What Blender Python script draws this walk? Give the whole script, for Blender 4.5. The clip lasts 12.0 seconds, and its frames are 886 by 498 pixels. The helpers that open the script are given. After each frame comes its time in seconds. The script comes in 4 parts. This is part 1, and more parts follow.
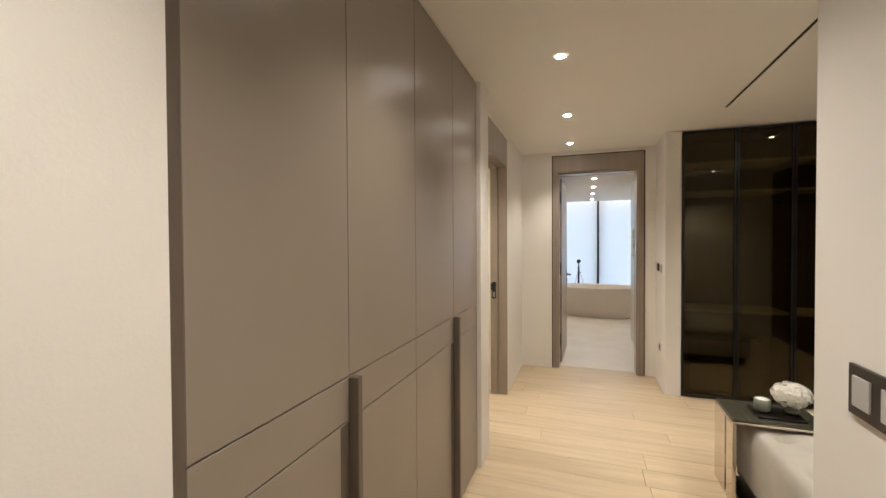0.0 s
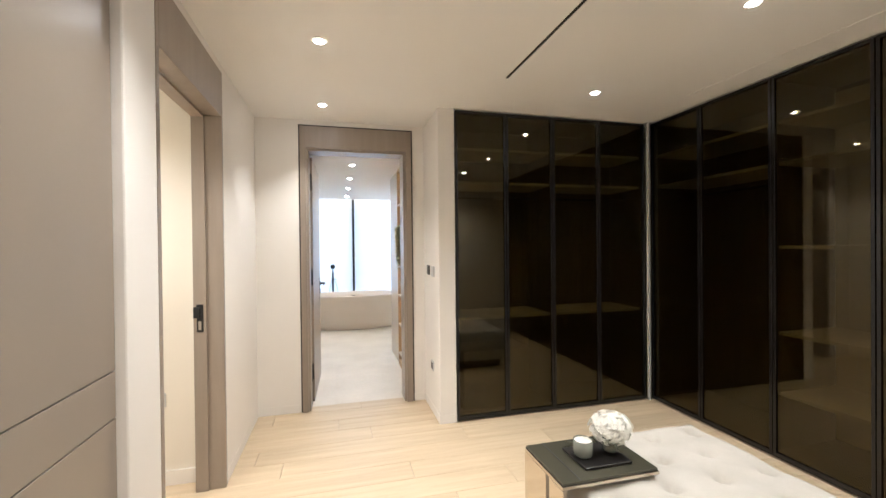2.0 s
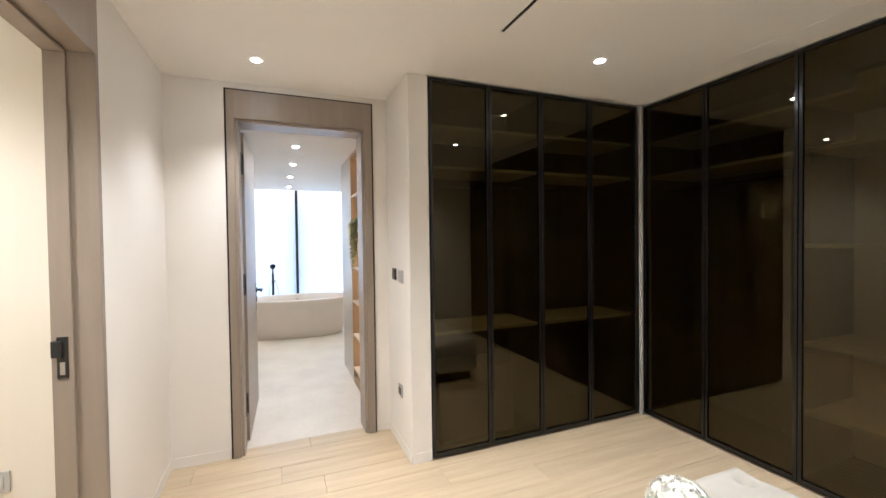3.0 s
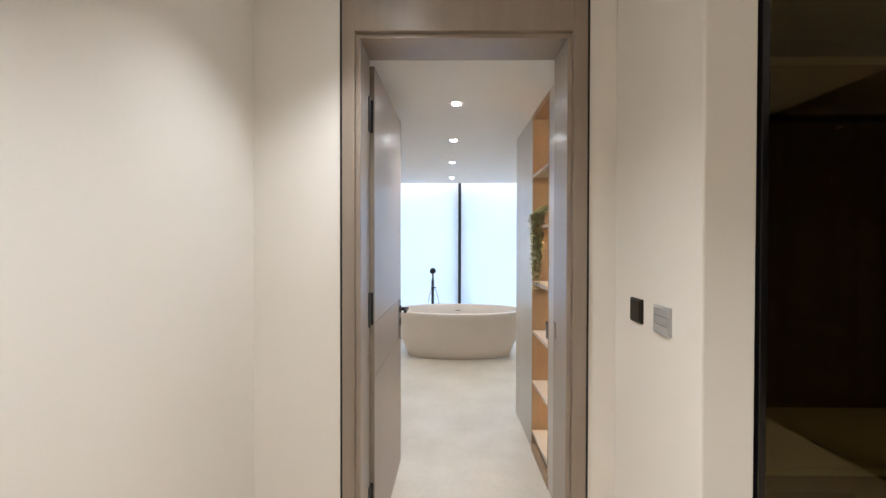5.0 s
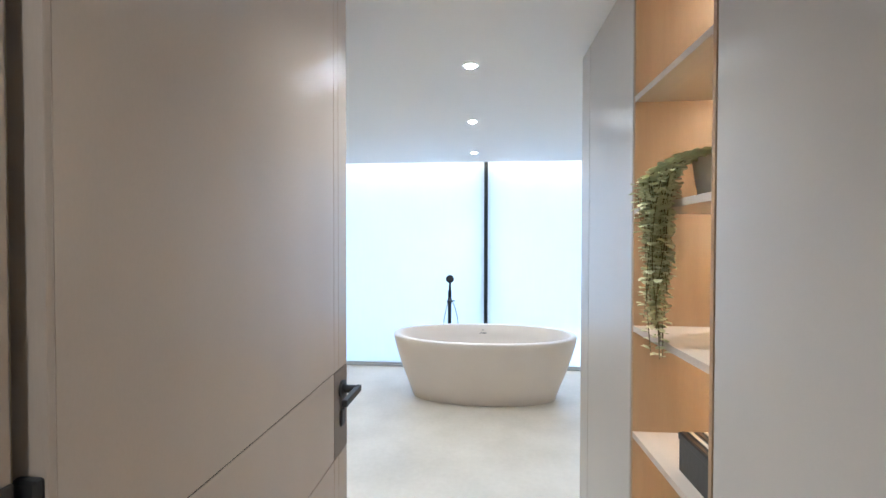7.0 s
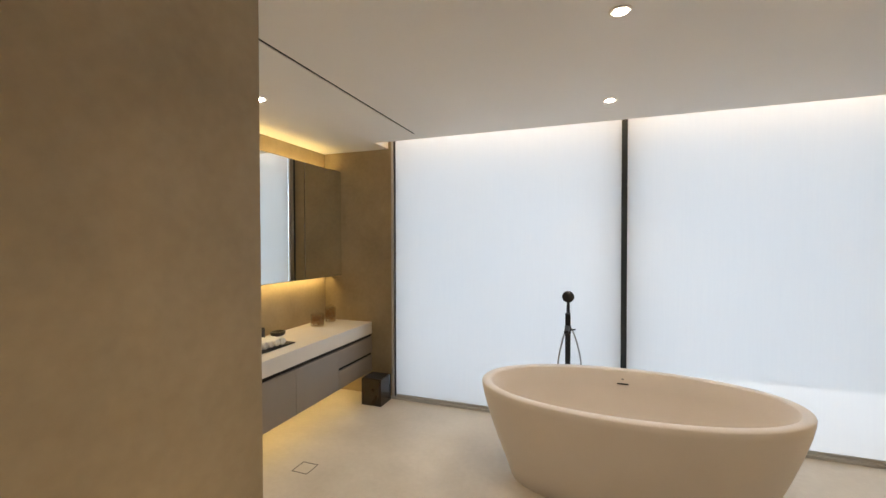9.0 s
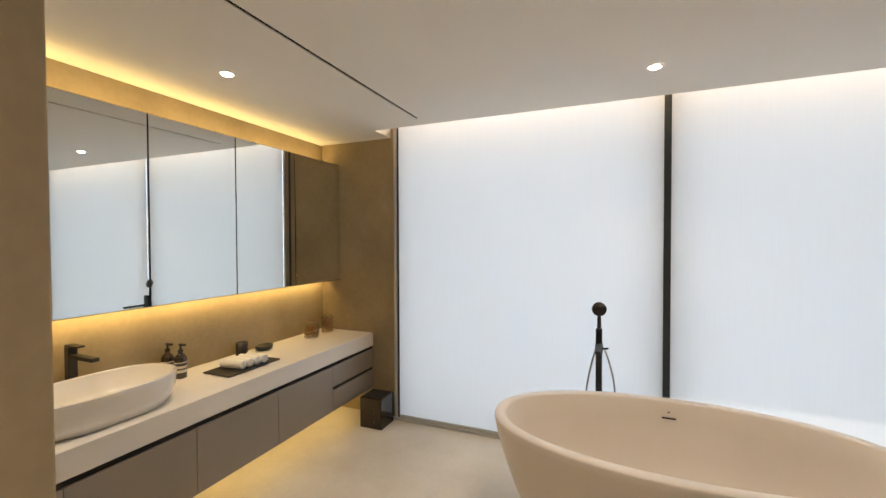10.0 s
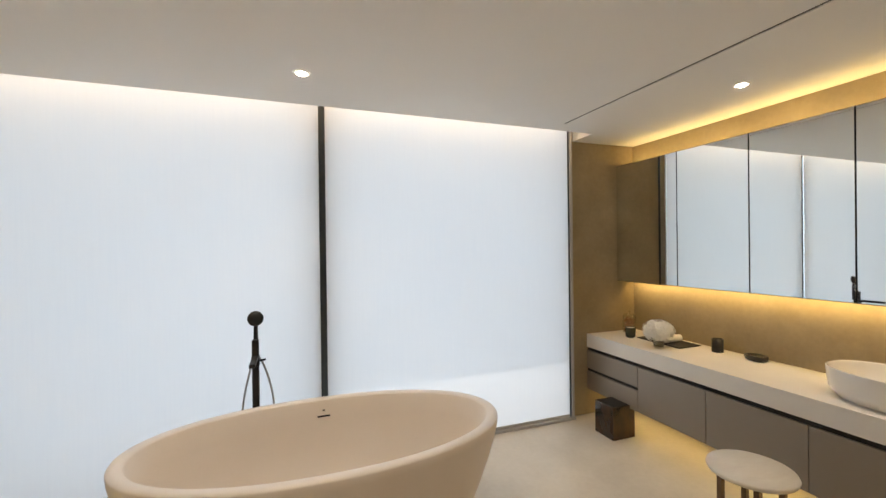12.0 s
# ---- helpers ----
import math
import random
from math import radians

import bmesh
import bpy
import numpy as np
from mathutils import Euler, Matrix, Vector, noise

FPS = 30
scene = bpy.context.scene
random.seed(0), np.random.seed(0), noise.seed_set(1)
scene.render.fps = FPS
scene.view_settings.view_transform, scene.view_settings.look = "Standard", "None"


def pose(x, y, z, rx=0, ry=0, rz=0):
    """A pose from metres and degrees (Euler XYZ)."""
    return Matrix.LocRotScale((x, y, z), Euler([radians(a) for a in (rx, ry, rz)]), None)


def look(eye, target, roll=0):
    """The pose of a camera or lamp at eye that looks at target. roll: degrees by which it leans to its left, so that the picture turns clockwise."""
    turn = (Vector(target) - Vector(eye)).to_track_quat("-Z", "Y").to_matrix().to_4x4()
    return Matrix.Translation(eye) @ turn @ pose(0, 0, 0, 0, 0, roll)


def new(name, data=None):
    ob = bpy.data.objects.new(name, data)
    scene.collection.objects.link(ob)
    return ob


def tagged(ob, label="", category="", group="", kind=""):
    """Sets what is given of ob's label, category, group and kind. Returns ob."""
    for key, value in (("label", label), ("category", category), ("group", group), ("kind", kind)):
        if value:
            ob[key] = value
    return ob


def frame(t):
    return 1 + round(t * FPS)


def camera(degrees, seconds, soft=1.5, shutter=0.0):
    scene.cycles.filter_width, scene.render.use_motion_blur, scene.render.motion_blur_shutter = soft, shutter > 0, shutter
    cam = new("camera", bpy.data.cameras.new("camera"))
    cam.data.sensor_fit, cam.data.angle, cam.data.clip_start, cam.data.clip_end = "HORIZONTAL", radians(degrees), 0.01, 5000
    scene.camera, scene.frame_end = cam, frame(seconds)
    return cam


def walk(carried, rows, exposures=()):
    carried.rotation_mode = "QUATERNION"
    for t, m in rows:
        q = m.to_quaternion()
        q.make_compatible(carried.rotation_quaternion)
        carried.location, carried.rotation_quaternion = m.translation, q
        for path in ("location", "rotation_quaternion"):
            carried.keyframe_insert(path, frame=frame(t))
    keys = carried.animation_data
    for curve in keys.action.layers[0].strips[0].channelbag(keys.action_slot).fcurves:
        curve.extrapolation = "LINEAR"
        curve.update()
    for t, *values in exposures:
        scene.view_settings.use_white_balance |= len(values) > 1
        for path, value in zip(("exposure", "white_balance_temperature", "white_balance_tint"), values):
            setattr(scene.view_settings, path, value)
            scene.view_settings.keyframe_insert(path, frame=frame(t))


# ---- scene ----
cam = camera(94.5, 12.0)
PATH = [
    (0, (0.14, -0.055, 1.517), (-0.521, 1.833, 1.483), -0.3),
    (0.5, (0.074, 0.27, 1.498), (-0.215, 2.248, 1.467), -0.5),
    (1, (0.063, 0.596, 1.48), (-0.034, 2.593, 1.45), -0.4),
    (1.5, (0.036, 0.914, 1.48), (0.179, 2.909, 1.451), -0.5),
    (2, (0.072, 1.221, 1.452), (0.571, 3.157, 1.438), -0.6),
    (2.5, (0.078, 1.526, 1.471), (0.811, 3.386, 1.437), -0.7),
    (2.7, (0.069, 1.667, 1.48), (0.842, 3.511, 1.439), -0.7),
    (4.3, (0.113, 2.826, 1.467), (0.333, 4.813, 1.446), -0.3),
    (4.5, (0.121, 2.964, 1.466), (0.241, 4.96, 1.446), -0.0),
    (5, (0.183, 3.353, 1.474), (0.166, 5.353, 1.451), 0.1),
    (5.5, (0.226, 3.737, 1.472), (0.147, 5.735, 1.446), 0.1),
    (6, (0.246, 4.116, 1.47), (0.136, 6.113, 1.443), 0.2),
    (6.5, (0.282, 4.49, 1.478), (0.153, 6.486, 1.453), 0.2),
    (7, (0.279, 4.868, 1.487), (0.115, 6.861, 1.455), 0.1),
    (7.5, (0.268, 5.238, 1.494), (0.039, 7.225, 1.459), 0.1),
    (7.7, (0.258, 5.402, 1.51), (0.005, 7.385, 1.466), -0.2),
    (9.3, (0.106, 6.363, 1.495), (-0.633, 8.221, 1.462), -0.1),
    (9.5, (0.084, 6.469, 1.498), (-0.67, 8.321, 1.464), -0.2),
    (10, (0.058, 6.676, 1.515), (-0.708, 8.523, 1.474), -0.2),
    (10.5, (0.084, 6.779, 1.512), (-0.651, 8.639, 1.483), -0.2),
    (11, (0.165, 6.811, 1.506), (-0.12, 8.79, 1.491), -0.2),
    (11.2, (0.176, 6.804, 1.506), (0.156, 8.804, 1.497), -0.1),
    (11.5, (0.196, 6.795, 1.49), (0.51, 8.77, 1.483), -0.4),
    (12, (0.203, 6.789, 1.484), (0.885, 8.669, 1.477), -0.7),
]
walk(cam, [(t, look(eye, target, roll)) for t, eye, target, roll in PATH], ((0, 0.08, 5900, 10), (1.0, 0.6, 5650, 10), (2.5, 0.75, 5250, 10), (4.5, 0.6, 5150, 9), (5.5, 0.18, 5300, 9), (6.0, 0.08, 5200, 8), (6.5, 0.5, 4850, 7), (7.0, 0.66, 4800, 6), (7.7, 0.1, 4750, 4), (9.3, -0.12, 6900, 13), (12, -0.14, 6750, 12)))

LEFT, RIGHT, MID = -2.43, 3.16, 0.365       # bathroom side walls and its axis of symmetry
CEIL_D, CEIL_B = 2.576, 2.392               # ceilings of dressing room and bathroom


# ---- world, sun and lamps ----
world = bpy.data.worlds.new("sky")
scene.world = world
world.use_nodes = True
sky = world.node_tree.nodes.new("ShaderNodeTexSky")
sky.sky_type, sky.sun_disc = "NISHITA", False
sky.sun_elevation, sky.sun_rotation = radians(52), radians(25)
world.node_tree.links.new(sky.outputs[0], world.node_tree.nodes["Background"].inputs[0])
world.node_tree.nodes["Background"].inputs[1].default_value = 0.12


def lamp(name, kind, watts, colour, place, target, **more):
    data = bpy.data.lights.new(name, kind)
    data.energy, data.color = watts, colour
    for key, value in more.items():
        if key == "size":
            data.shape, data.size, data.size_y = "RECTANGLE", value[0], value[1]
        if key == "cone":
            data.spot_size, data.spot_blend, data.shadow_soft_size = radians(value), 0.85, 0.03
        if key == "angle":
            data.angle = radians(value)
        if key == "spread":
            data.spread = radians(value)
    ob = new(name, data)
    ob.matrix_world = look(place, target)
    return ob


SPOT = (1.0, 0.87, 0.70)
LED = (1.0, 0.71, 0.27)
DAY = (0.68, 0.81, 1.0)
lamp("sun", "SUN", 3.0, (1.0, 0.95, 0.88), (2.2, 16, 8), (1.2, 9.7, 0.2), angle=0.5)
lamp("window_daylight", "AREA", 125, DAY, (MID, 10.25, 1.3), (MID, 9.0, 1.3), size=(4.6, 2.8))
DRESS_SPOTS = [(0.0, 2.39), (-0.01, 3.55), (-0.03, 4.59), (1.93, 3.88), (1.97, 2.72), (1.97, 1.68), (0.0, 1.2), (0.05, 0.1)]
BATH_SPOTS = [(0.245, 6.03), (0.245, 6.98), (0.245, 7.95), (0.25, 9.02), (-1.81, 8.24), (2.61, 8.40), (-1.81, 7.3), (2.61, 7.4)]
for sx, sy in DRESS_SPOTS:
    lamp("downlight_lamp", "SPOT", 54 if sy > 4.4 else 73, SPOT, (sx, sy, CEIL_D - 0.016), (sx, sy, 0), cone=108)
for sx, sy in BATH_SPOTS:
    lamp("downlight_lamp", "SPOT", 38 if sy < 6.5 else 28, SPOT, (sx, sy, CEIL_B - 0.016), (sx, sy, 0), cone=112)
# unseen spot added to brighten the room beyond the side door
lamp("side_room_fill", "SPOT", 78, SPOT, (-1.5, 3.3, 2.5), (-1.5, 3.3, 0), cone=140)
for wall_x, way in ((LEFT, 1), (RIGHT, -1)):
    lamp("mirror_top_strip", "AREA", 4.6, LED, (wall_x + way * 0.06, 8.37, 2.215), (wall_x + way * 0.06, 8.37, 3), size=(0.03, 2.7))
    lamp("mirror_bottom_strip", "AREA", 6, LED, (wall_x + way * 0.07, 8.37, 1.148), (wall_x + way * 0.005, 8.37, 1.05), size=(2.7, 0.03))
    lamp("vanity_strip", "AREA", 4.2, LED, (wall_x + way * 0.30, 8.37, 0.215), (wall_x + way * 0.30, 8.37, 0), size=(0.03, 2.7))
lamp("pocket_strip", "AREA", 8, (1.0, 0.70, 0.38), (MID, 9.58, 2.60), (MID, 9.62, 0), size=(4.0, 0.03))


# ---- materials ----
def surf(name, c1, c2, rough=0.5, scale=6.0, stretch=(1, 1, 1), bump=0.0, fine=90.0, metal=0.0, vary=0.0, rough_vary=0.08, coat=0.0):
    """A surface of two tones at a large and a fine scale, with fine relief; vary: difference from piece to piece."""
    m = bpy.data.materials.new(name)
    m.use_nodes = True
    n, l = m.node_tree.nodes, m.node_tree.links
    p = n["Principled BSDF"]
    tc, mp = n.new("ShaderNodeTexCoord"), n.new("ShaderNodeMapping")
    mp.inputs["Scale"].default_value = stretch
    l.new(tc.outputs["Object"], mp.inputs[0])
    big, small = n.new("ShaderNodeTexNoise"), n.new("ShaderNodeTexNoise")
    big.inputs["Scale"].default_value, big.inputs["Detail"].default_value = scale, 5
    small.inputs["Scale"].default_value, small.inputs["Detail"].default_value = fine, 4
    l.new(mp.outputs[0], small.inputs["Vector"])
    if vary:
        info, add = n.new("ShaderNodeObjectInfo"), n.new("ShaderNodeVectorMath")
        times = n.new("ShaderNodeVectorMath")
        times.operation = "SCALE"
        times.inputs[0].default_value = (37, 11, 23)
        l.new(info.outputs["Random"], times.inputs["Scale"])
        l.new(mp.outputs[0], add.inputs[0])
        l.new(times.outputs[0], add.inputs[1])
        l.new(add.outputs[0], big.inputs["Vector"])
    else:
        l.new(mp.outputs[0], big.inputs["Vector"])
    mix = n.new("ShaderNodeMath")
    mix.operation = "MULTIPLY_ADD"
    mix.inputs[1].default_value = 0.35
    l.new(small.outputs[0], mix.inputs[0])
    l.new(big.outputs[0], mix.inputs[2])
    ramp = n.new("ShaderNodeValToRGB")
    ramp.color_ramp.elements[0].position, ramp.color_ramp.elements[1].position = 0.30, 1.0
    ramp.color_ramp.elements[0].color, ramp.color_ramp.elements[1].color = (*c1, 1), (*c2, 1)
    l.new(mix.outputs[0], ramp.inputs[0])
    out = ramp.outputs[0]
    if vary:
        hsv, rng = n.new("ShaderNodeHueSaturation"), n.new("ShaderNodeMapRange")
        rng.inputs[3].default_value, rng.inputs[4].default_value = 1 - vary, 1 + vary
        l.new(info.outputs["Random"], rng.inputs[0])
        l.new(rng.outputs[0], hsv.inputs["Value"])
        l.new(out, hsv.inputs["Color"])
        out = hsv.outputs[0]
    l.new(out, p.inputs["Base Color"])
    rr = n.new("ShaderNodeMapRange")
    rr.inputs[3].default_value, rr.inputs[4].default_value = max(0.02, rough - rough_vary), rough + rough_vary
    l.new(big.outputs[0], rr.inputs[0])
    l.new(rr.outputs[0], p.inputs["Roughness"])
    p.inputs["Metallic"].default_value = metal
    p.inputs["Coat Weight"].default_value = coat
    if bump:
        b = n.new("ShaderNodeBump")
        b.inputs["Strength"].default_value, b.inputs["Distance"].default_value = bump, 0.004
        l.new(small.outputs[0], b.inputs["Height"])
        l.new(b.outputs[0], p.inputs["Normal"])
    return m


def glow(name, colour, strength):
    m = bpy.data.materials.new(name)
    m.use_nodes = True
    p = m.node_tree.nodes["Principled BSDF"]
    p.inputs["Base Color"].default_value = (*colour, 1)
    p.inputs["Emission Color"].default_value = (*colour, 1)
    p.inputs["Emission Strength"].default_value = strength
    return m


def pane_glass(name, tint, rough=0.02, ior=1.5, sheen=(0.9, 0.9, 0.9)):
    """Thin glass: tinted see-through, with a mirror gloss that grows at steep angles."""
    m = bpy.data.materials.new(name)
    m.use_nodes = True
    n, l = m.node_tree.nodes, m.node_tree.links
    n.remove(n["Principled BSDF"])
    t, g, f, mx = (n.new("ShaderNode" + k) for k in ("BsdfTransparent", "BsdfGlossy", "LayerWeight", "MixShader"))
    t.inputs[0].default_value = (*tint, 1)
    g.inputs["Color"].default_value = (*sheen, 1)
    g.inputs["Roughness"].default_value = rough
    f.inputs["Blend"].default_value = 0.5
    steep, gloss = n.new("ShaderNodeMath"), n.new("ShaderNodeMath")
    steep.operation, steep.inputs[1].default_value = "POWER", 5
    gloss.operation = "MULTIPLY_ADD"
    base = ((ior - 1) / (ior + 1)) ** 2
    gloss.inputs[1].default_value, gloss.inputs[2].default_value = 1 - base, base
    l.new(f.outputs["Facing"], steep.inputs[0])
    l.new(steep.outputs[0], gloss.inputs[0])
    l.new(gloss.outputs[0], mx.inputs[0])
    l.new(t.outputs[0], mx.inputs[1])
    l.new(g.outputs[0], mx.inputs[2])
    l.new(mx.outputs[0], n["Material Output"].inputs[0])
    return m


def blind_cloth():
    """Woven roller-blind cloth that daylight shines through."""
    m = bpy.data.materials.new("blind_cloth")
    m.use_nodes = True
    n, l = m.node_tree.nodes, m.node_tree.links
    n.remove(n["Principled BSDF"])
    d, t, mx, w = (n.new("ShaderNode" + k) for k in ("BsdfDiffuse", "BsdfTranslucent", "MixShader", "TexNoise"))
    tc, mp, r = n.new("ShaderNodeTexCoord"), n.new("ShaderNodeMapping"), n.new("ShaderNodeValToRGB")
    mp.inputs["Scale"].default_value = (40, 1, 1.2)
    l.new(tc.outputs["Object"], mp.inputs[0])
    l.new(mp.outputs[0], w.inputs["Vector"])
    w.inputs["Scale"].default_value = 2.0
    r.color_ramp.elements[0].color, r.color_ramp.elements[1].color = (0.79, 0.795, 0.80, 1), (0.825, 0.825, 0.82, 1)
    l.new(w.outputs[0], r.inputs[0])
    for s in (d, t):
        l.new(r.outputs[0], s.inputs[0])
    mx.inputs[0].default_value = 0.6
    l.new(d.outputs[0], mx.inputs[1])
    l.new(t.outputs[0], mx.inputs[2])
    l.new(mx.outputs[0], n["Material Output"].inputs[0])
    return m


PLASTER = surf("warm_white_plaster", (0.775, 0.74, 0.685), (0.815, 0.78, 0.73), 0.75, 2.0, bump=0.08, fine=160)
CEILING = surf("ceiling_paint", (0.86, 0.84, 0.80), (0.89, 0.87, 0.835), 0.8, 1.5, bump=0.04, fine=120)
TAUPE = surf("taupe_lacquered_veneer", (0.265, 0.222, 0.178), (0.285, 0.240, 0.194), 0.30, 1.6, (2.5, 2.5, 0.9), 0.0, 110, rough_vary=0.01)
TAUPE_DARK = surf("dark_taupe_trim", (0.10, 0.078, 0.06), (0.14, 0.11, 0.085), 0.4, 6, (6, 6, 0.5), 0.05)
CABINET = surf("greige_cabinet_veneer", (0.49, 0.45, 0.405), (0.525, 0.485, 0.435), 0.28, 1.6, (2.5, 2.5, 0.9), 0.0, 110, rough_vary=0.01)
FRAME = surf("door_frame_veneer", (0.245, 0.197, 0.155), (0.32, 0.265, 0.213), 0.40, 3.0, (6, 6, 0.6), 0.04, 60, rough_vary=0.03)
DOOR_VENEER = surf("taupe_door_veneer", (0.30, 0.248, 0.200), (0.345, 0.288, 0.235), 0.32, 1.6, (2.5, 2.5, 0.9), 0.0, 110, rough_vary=0.01)
OAK = surf("pale_oak", (0.43, 0.328, 0.205), (0.62, 0.50, 0.34), 0.42, 2.2, (0.7, 9, 9), 0.10, 26, vary=0.05)
JOINT = surf("floor_joint", (0.40, 0.31, 0.20), (0.46, 0.36, 0.24), 0.8, 8)
CEMENT = surf("tan_microcement", (0.25, 0.195, 0.118), (0.41, 0.325, 0.205), 0.6, 3.2, bump=0.10, fine=35)
CEMENT_FLOOR = surf("pale_microcement_floor", (0.53, 0.475, 0.39), (0.72, 0.66, 0.57), 0.40, 2.6, bump=0.05, fine=30, rough_vary=0.05)
BLACK = surf("black_metal", (0.006, 0.006, 0.006), (0.013, 0.012, 0.011), 0.45, 12, metal=0.0)
ANODISED = surf("black_anodised_profile", (0.003, 0.003, 0.003), (0.006, 0.005, 0.005), 0.22, 12)
# near-black that stands in for the shade in gaps, slots and openings
GAP = surf("shadow_gap", (0.012, 0.010, 0.009), (0.02, 0.018, 0.016), 0.8, 9)
ALU = surf("brushed_aluminium", (0.38, 0.36, 0.33), (0.46, 0.44, 0.41), 0.35, 8, (20, 20, 0.5), metal=0.8)
CHROME = surf("polished_champagne_steel", (0.62, 0.55, 0.46), (0.70, 0.63, 0.54), 0.12, 6, metal=1.0, rough_vary=0.04)
SMOKE = pane_glass("smoked_glass", (0.46, 0.42, 0.30), 0.012, 1.62, (0.88, 0.80, 0.58))
JAR_GLASS = pane_glass("jar_glass", (0.94, 0.93, 0.90), 0.02, 1.5)
CLEAR = pane_glass("clear_glass", (0.93, 0.95, 0.94), 0.01, 1.45)
CARCASS = surf("dark_brown_cabinet_board", (0.105, 0.075, 0.048), (0.145, 0.108, 0.072), 0.5, 4, (8, 8, 0.6), 0.05)
# lining tone, also for wardrobe shelves, whose light is put into this colour
LINEN = surf("greige_lining_lit_shelf", (0.66, 0.63, 0.55), (0.75, 0.72, 0.64), 0.6, 6)
MIRROR = surf("mirror", (0.80, 0.82, 0.80), (0.82, 0.84, 0.82), 0.01, 2, metal=1.0, rough_vary=0.005)
VELVET = surf("white_velvet", (0.37, 0.345, 0.295), (0.48, 0.45, 0.395), 0.85, 7, bump=0.15, fine=220)
COUNTER = surf("white_solid_surface", (0.76, 0.72, 0.66), (0.82, 0.78, 0.72), 0.38, 5, fine=140, rough_vary=0.03)
CERAMIC = surf("glazed_white_ceramic", (0.80, 0.76, 0.70), (0.83, 0.79, 0.73), 0.10, 4, rough_vary=0.03, coat=0.5)
STONE_TUB = surf("matt_cast_stone", (0.745, 0.672, 0.60), (0.79, 0.72, 0.65), 0.37, 4, fine=130, rough_vary=0.02)
NICHE = surf("warm_oak_niche_board", (0.36, 0.235, 0.125), (0.44, 0.30, 0.17), 0.5, 3, (9, 9, 0.7), 0.06, 50)
SHELF = surf("pale_shelf_board", (0.50, 0.42, 0.33), (0.57, 0.49, 0.40), 0.45, 4, (9, 0.7, 9), 0.05, 50)
BRONZE = surf("bronze_metal", (0.12, 0.085, 0.055), (0.17, 0.125, 0.085), 0.35, 9, metal=0.8)
AMBER = surf("dark_amber_glass", (0.018, 0.009, 0.005), (0.03, 0.014, 0.008), 0.08, 9, coat=0.6, rough_vary=0.03)
PAPER = surf("cream_label", (0.62, 0.57, 0.47), (0.68, 0.63, 0.52), 0.7, 30)
TOWEL = surf("white_terry_towel", (0.80, 0.78, 0.73), (0.89, 0.87, 0.82), 0.95, 30, bump=0.5, fine=320)
SLATE = surf("dark_slate", (0.007, 0.006, 0.006), (0.016, 0.014, 0.012), 0.35, 10, bump=0.1)
DARK_MARBLE = surf("dark_brown_marble", (0.006, 0.005, 0.004), (0.032, 0.017, 0.010), 0.12, 9, (1, 1, 0.6), fine=18)
GREEN_MARBLE = surf("polished_dark_stone", (0.006, 0.009, 0.008), (0.075, 0.032, 0.014), 0.08, 7, (1, 1, 0.7), fine=14)
WHITE_MARBLE = surf("white_marble", (0.62, 0.55, 0.47), (0.80, 0.76, 0.69), 0.37, 3.5, (1, 3, 1), fine=16, rough_vary=0.03)
DRIED = surf("potpourri", (0.05, 0.018, 0.008), (0.50, 0.26, 0.11), 0.8, 60, bump=0.4)
CANDLE = surf("candle_glass_grey_green", (0.15, 0.155, 0.125), (0.20, 0.205, 0.17), 0.2, 8)
WAX = surf("white_wax", (0.78, 0.74, 0.66), (0.83, 0.79, 0.71), 0.5, 20)
PETAL = surf("white_petals", (0.86, 0.84, 0.77), (0.92, 0.90, 0.83), 0.95, 40)
LEAF = surf("dusty_green_leaf", (0.40, 0.41, 0.20), (0.72, 0.71, 0.46), 0.5, 16, fine=50)
STEM = surf("plant_stem", (0.12, 0.11, 0.05), (0.17, 0.15, 0.07), 0.6, 20)
POT = surf("white_textured_pot", (0.78, 0.74, 0.67), (0.84, 0.80, 0.73), 0.55, 20, bump=0.2)
SWITCH_GREY = surf("silver_switch", (0.50, 0.50, 0.50), (0.55, 0.55, 0.55), 0.4, 20, metal=0.3)
SWITCH_DARK = surf("dark_bronze_switch", (0.035, 0.028, 0.022), (0.05, 0.042, 0.034), 0.35, 20, metal=0.4)
GREY_FRAME = surf("anthracite_window_frame", (0.020, 0.026, 0.030), (0.032, 0.040, 0.045), 0.4, 8)
PALE_FRAME = surf("pale_grey_guide_rail", (0.42, 0.41, 0.39), (0.48, 0.47, 0.45), 0.45, 8)
BLIND = blind_cloth()
LAMP_GLOW = glow("downlight_glow", (1.0, 0.90, 0.76), 110)
LED_GLOW = glow("shelf_led", (1.0, 0.78, 0.48), 45)
OUTSIDE = surf("outside_paving", (0.45, 0.42, 0.38), (0.55, 0.52, 0.47), 0.8, 3)


# ---- builders ----
def finish(name, bm, material, parent=None, label="", smooth=False):
    me = bpy.data.meshes.new(name)
    bm.normal_update()
    bm.to_mesh(me)
    bm.free()
    me.materials.append(material)
    if smooth:
        for poly in me.polygons:
            poly.use_smooth = True
    ob = new(name, me)
    if parent:
        ob.parent = parent
    if label:
        ob["label"] = label
    return ob


def part(name, bm, material, parent, label="", smooth=False):
    return finish(name, bm, material, parent, label, smooth)


def thing(name, label, category, group="", place=(0, 0, 0)):
    ob = new(name)
    ob.empty_display_size = 0.05
    ob.location = place
    return tagged(ob, label, category, group)


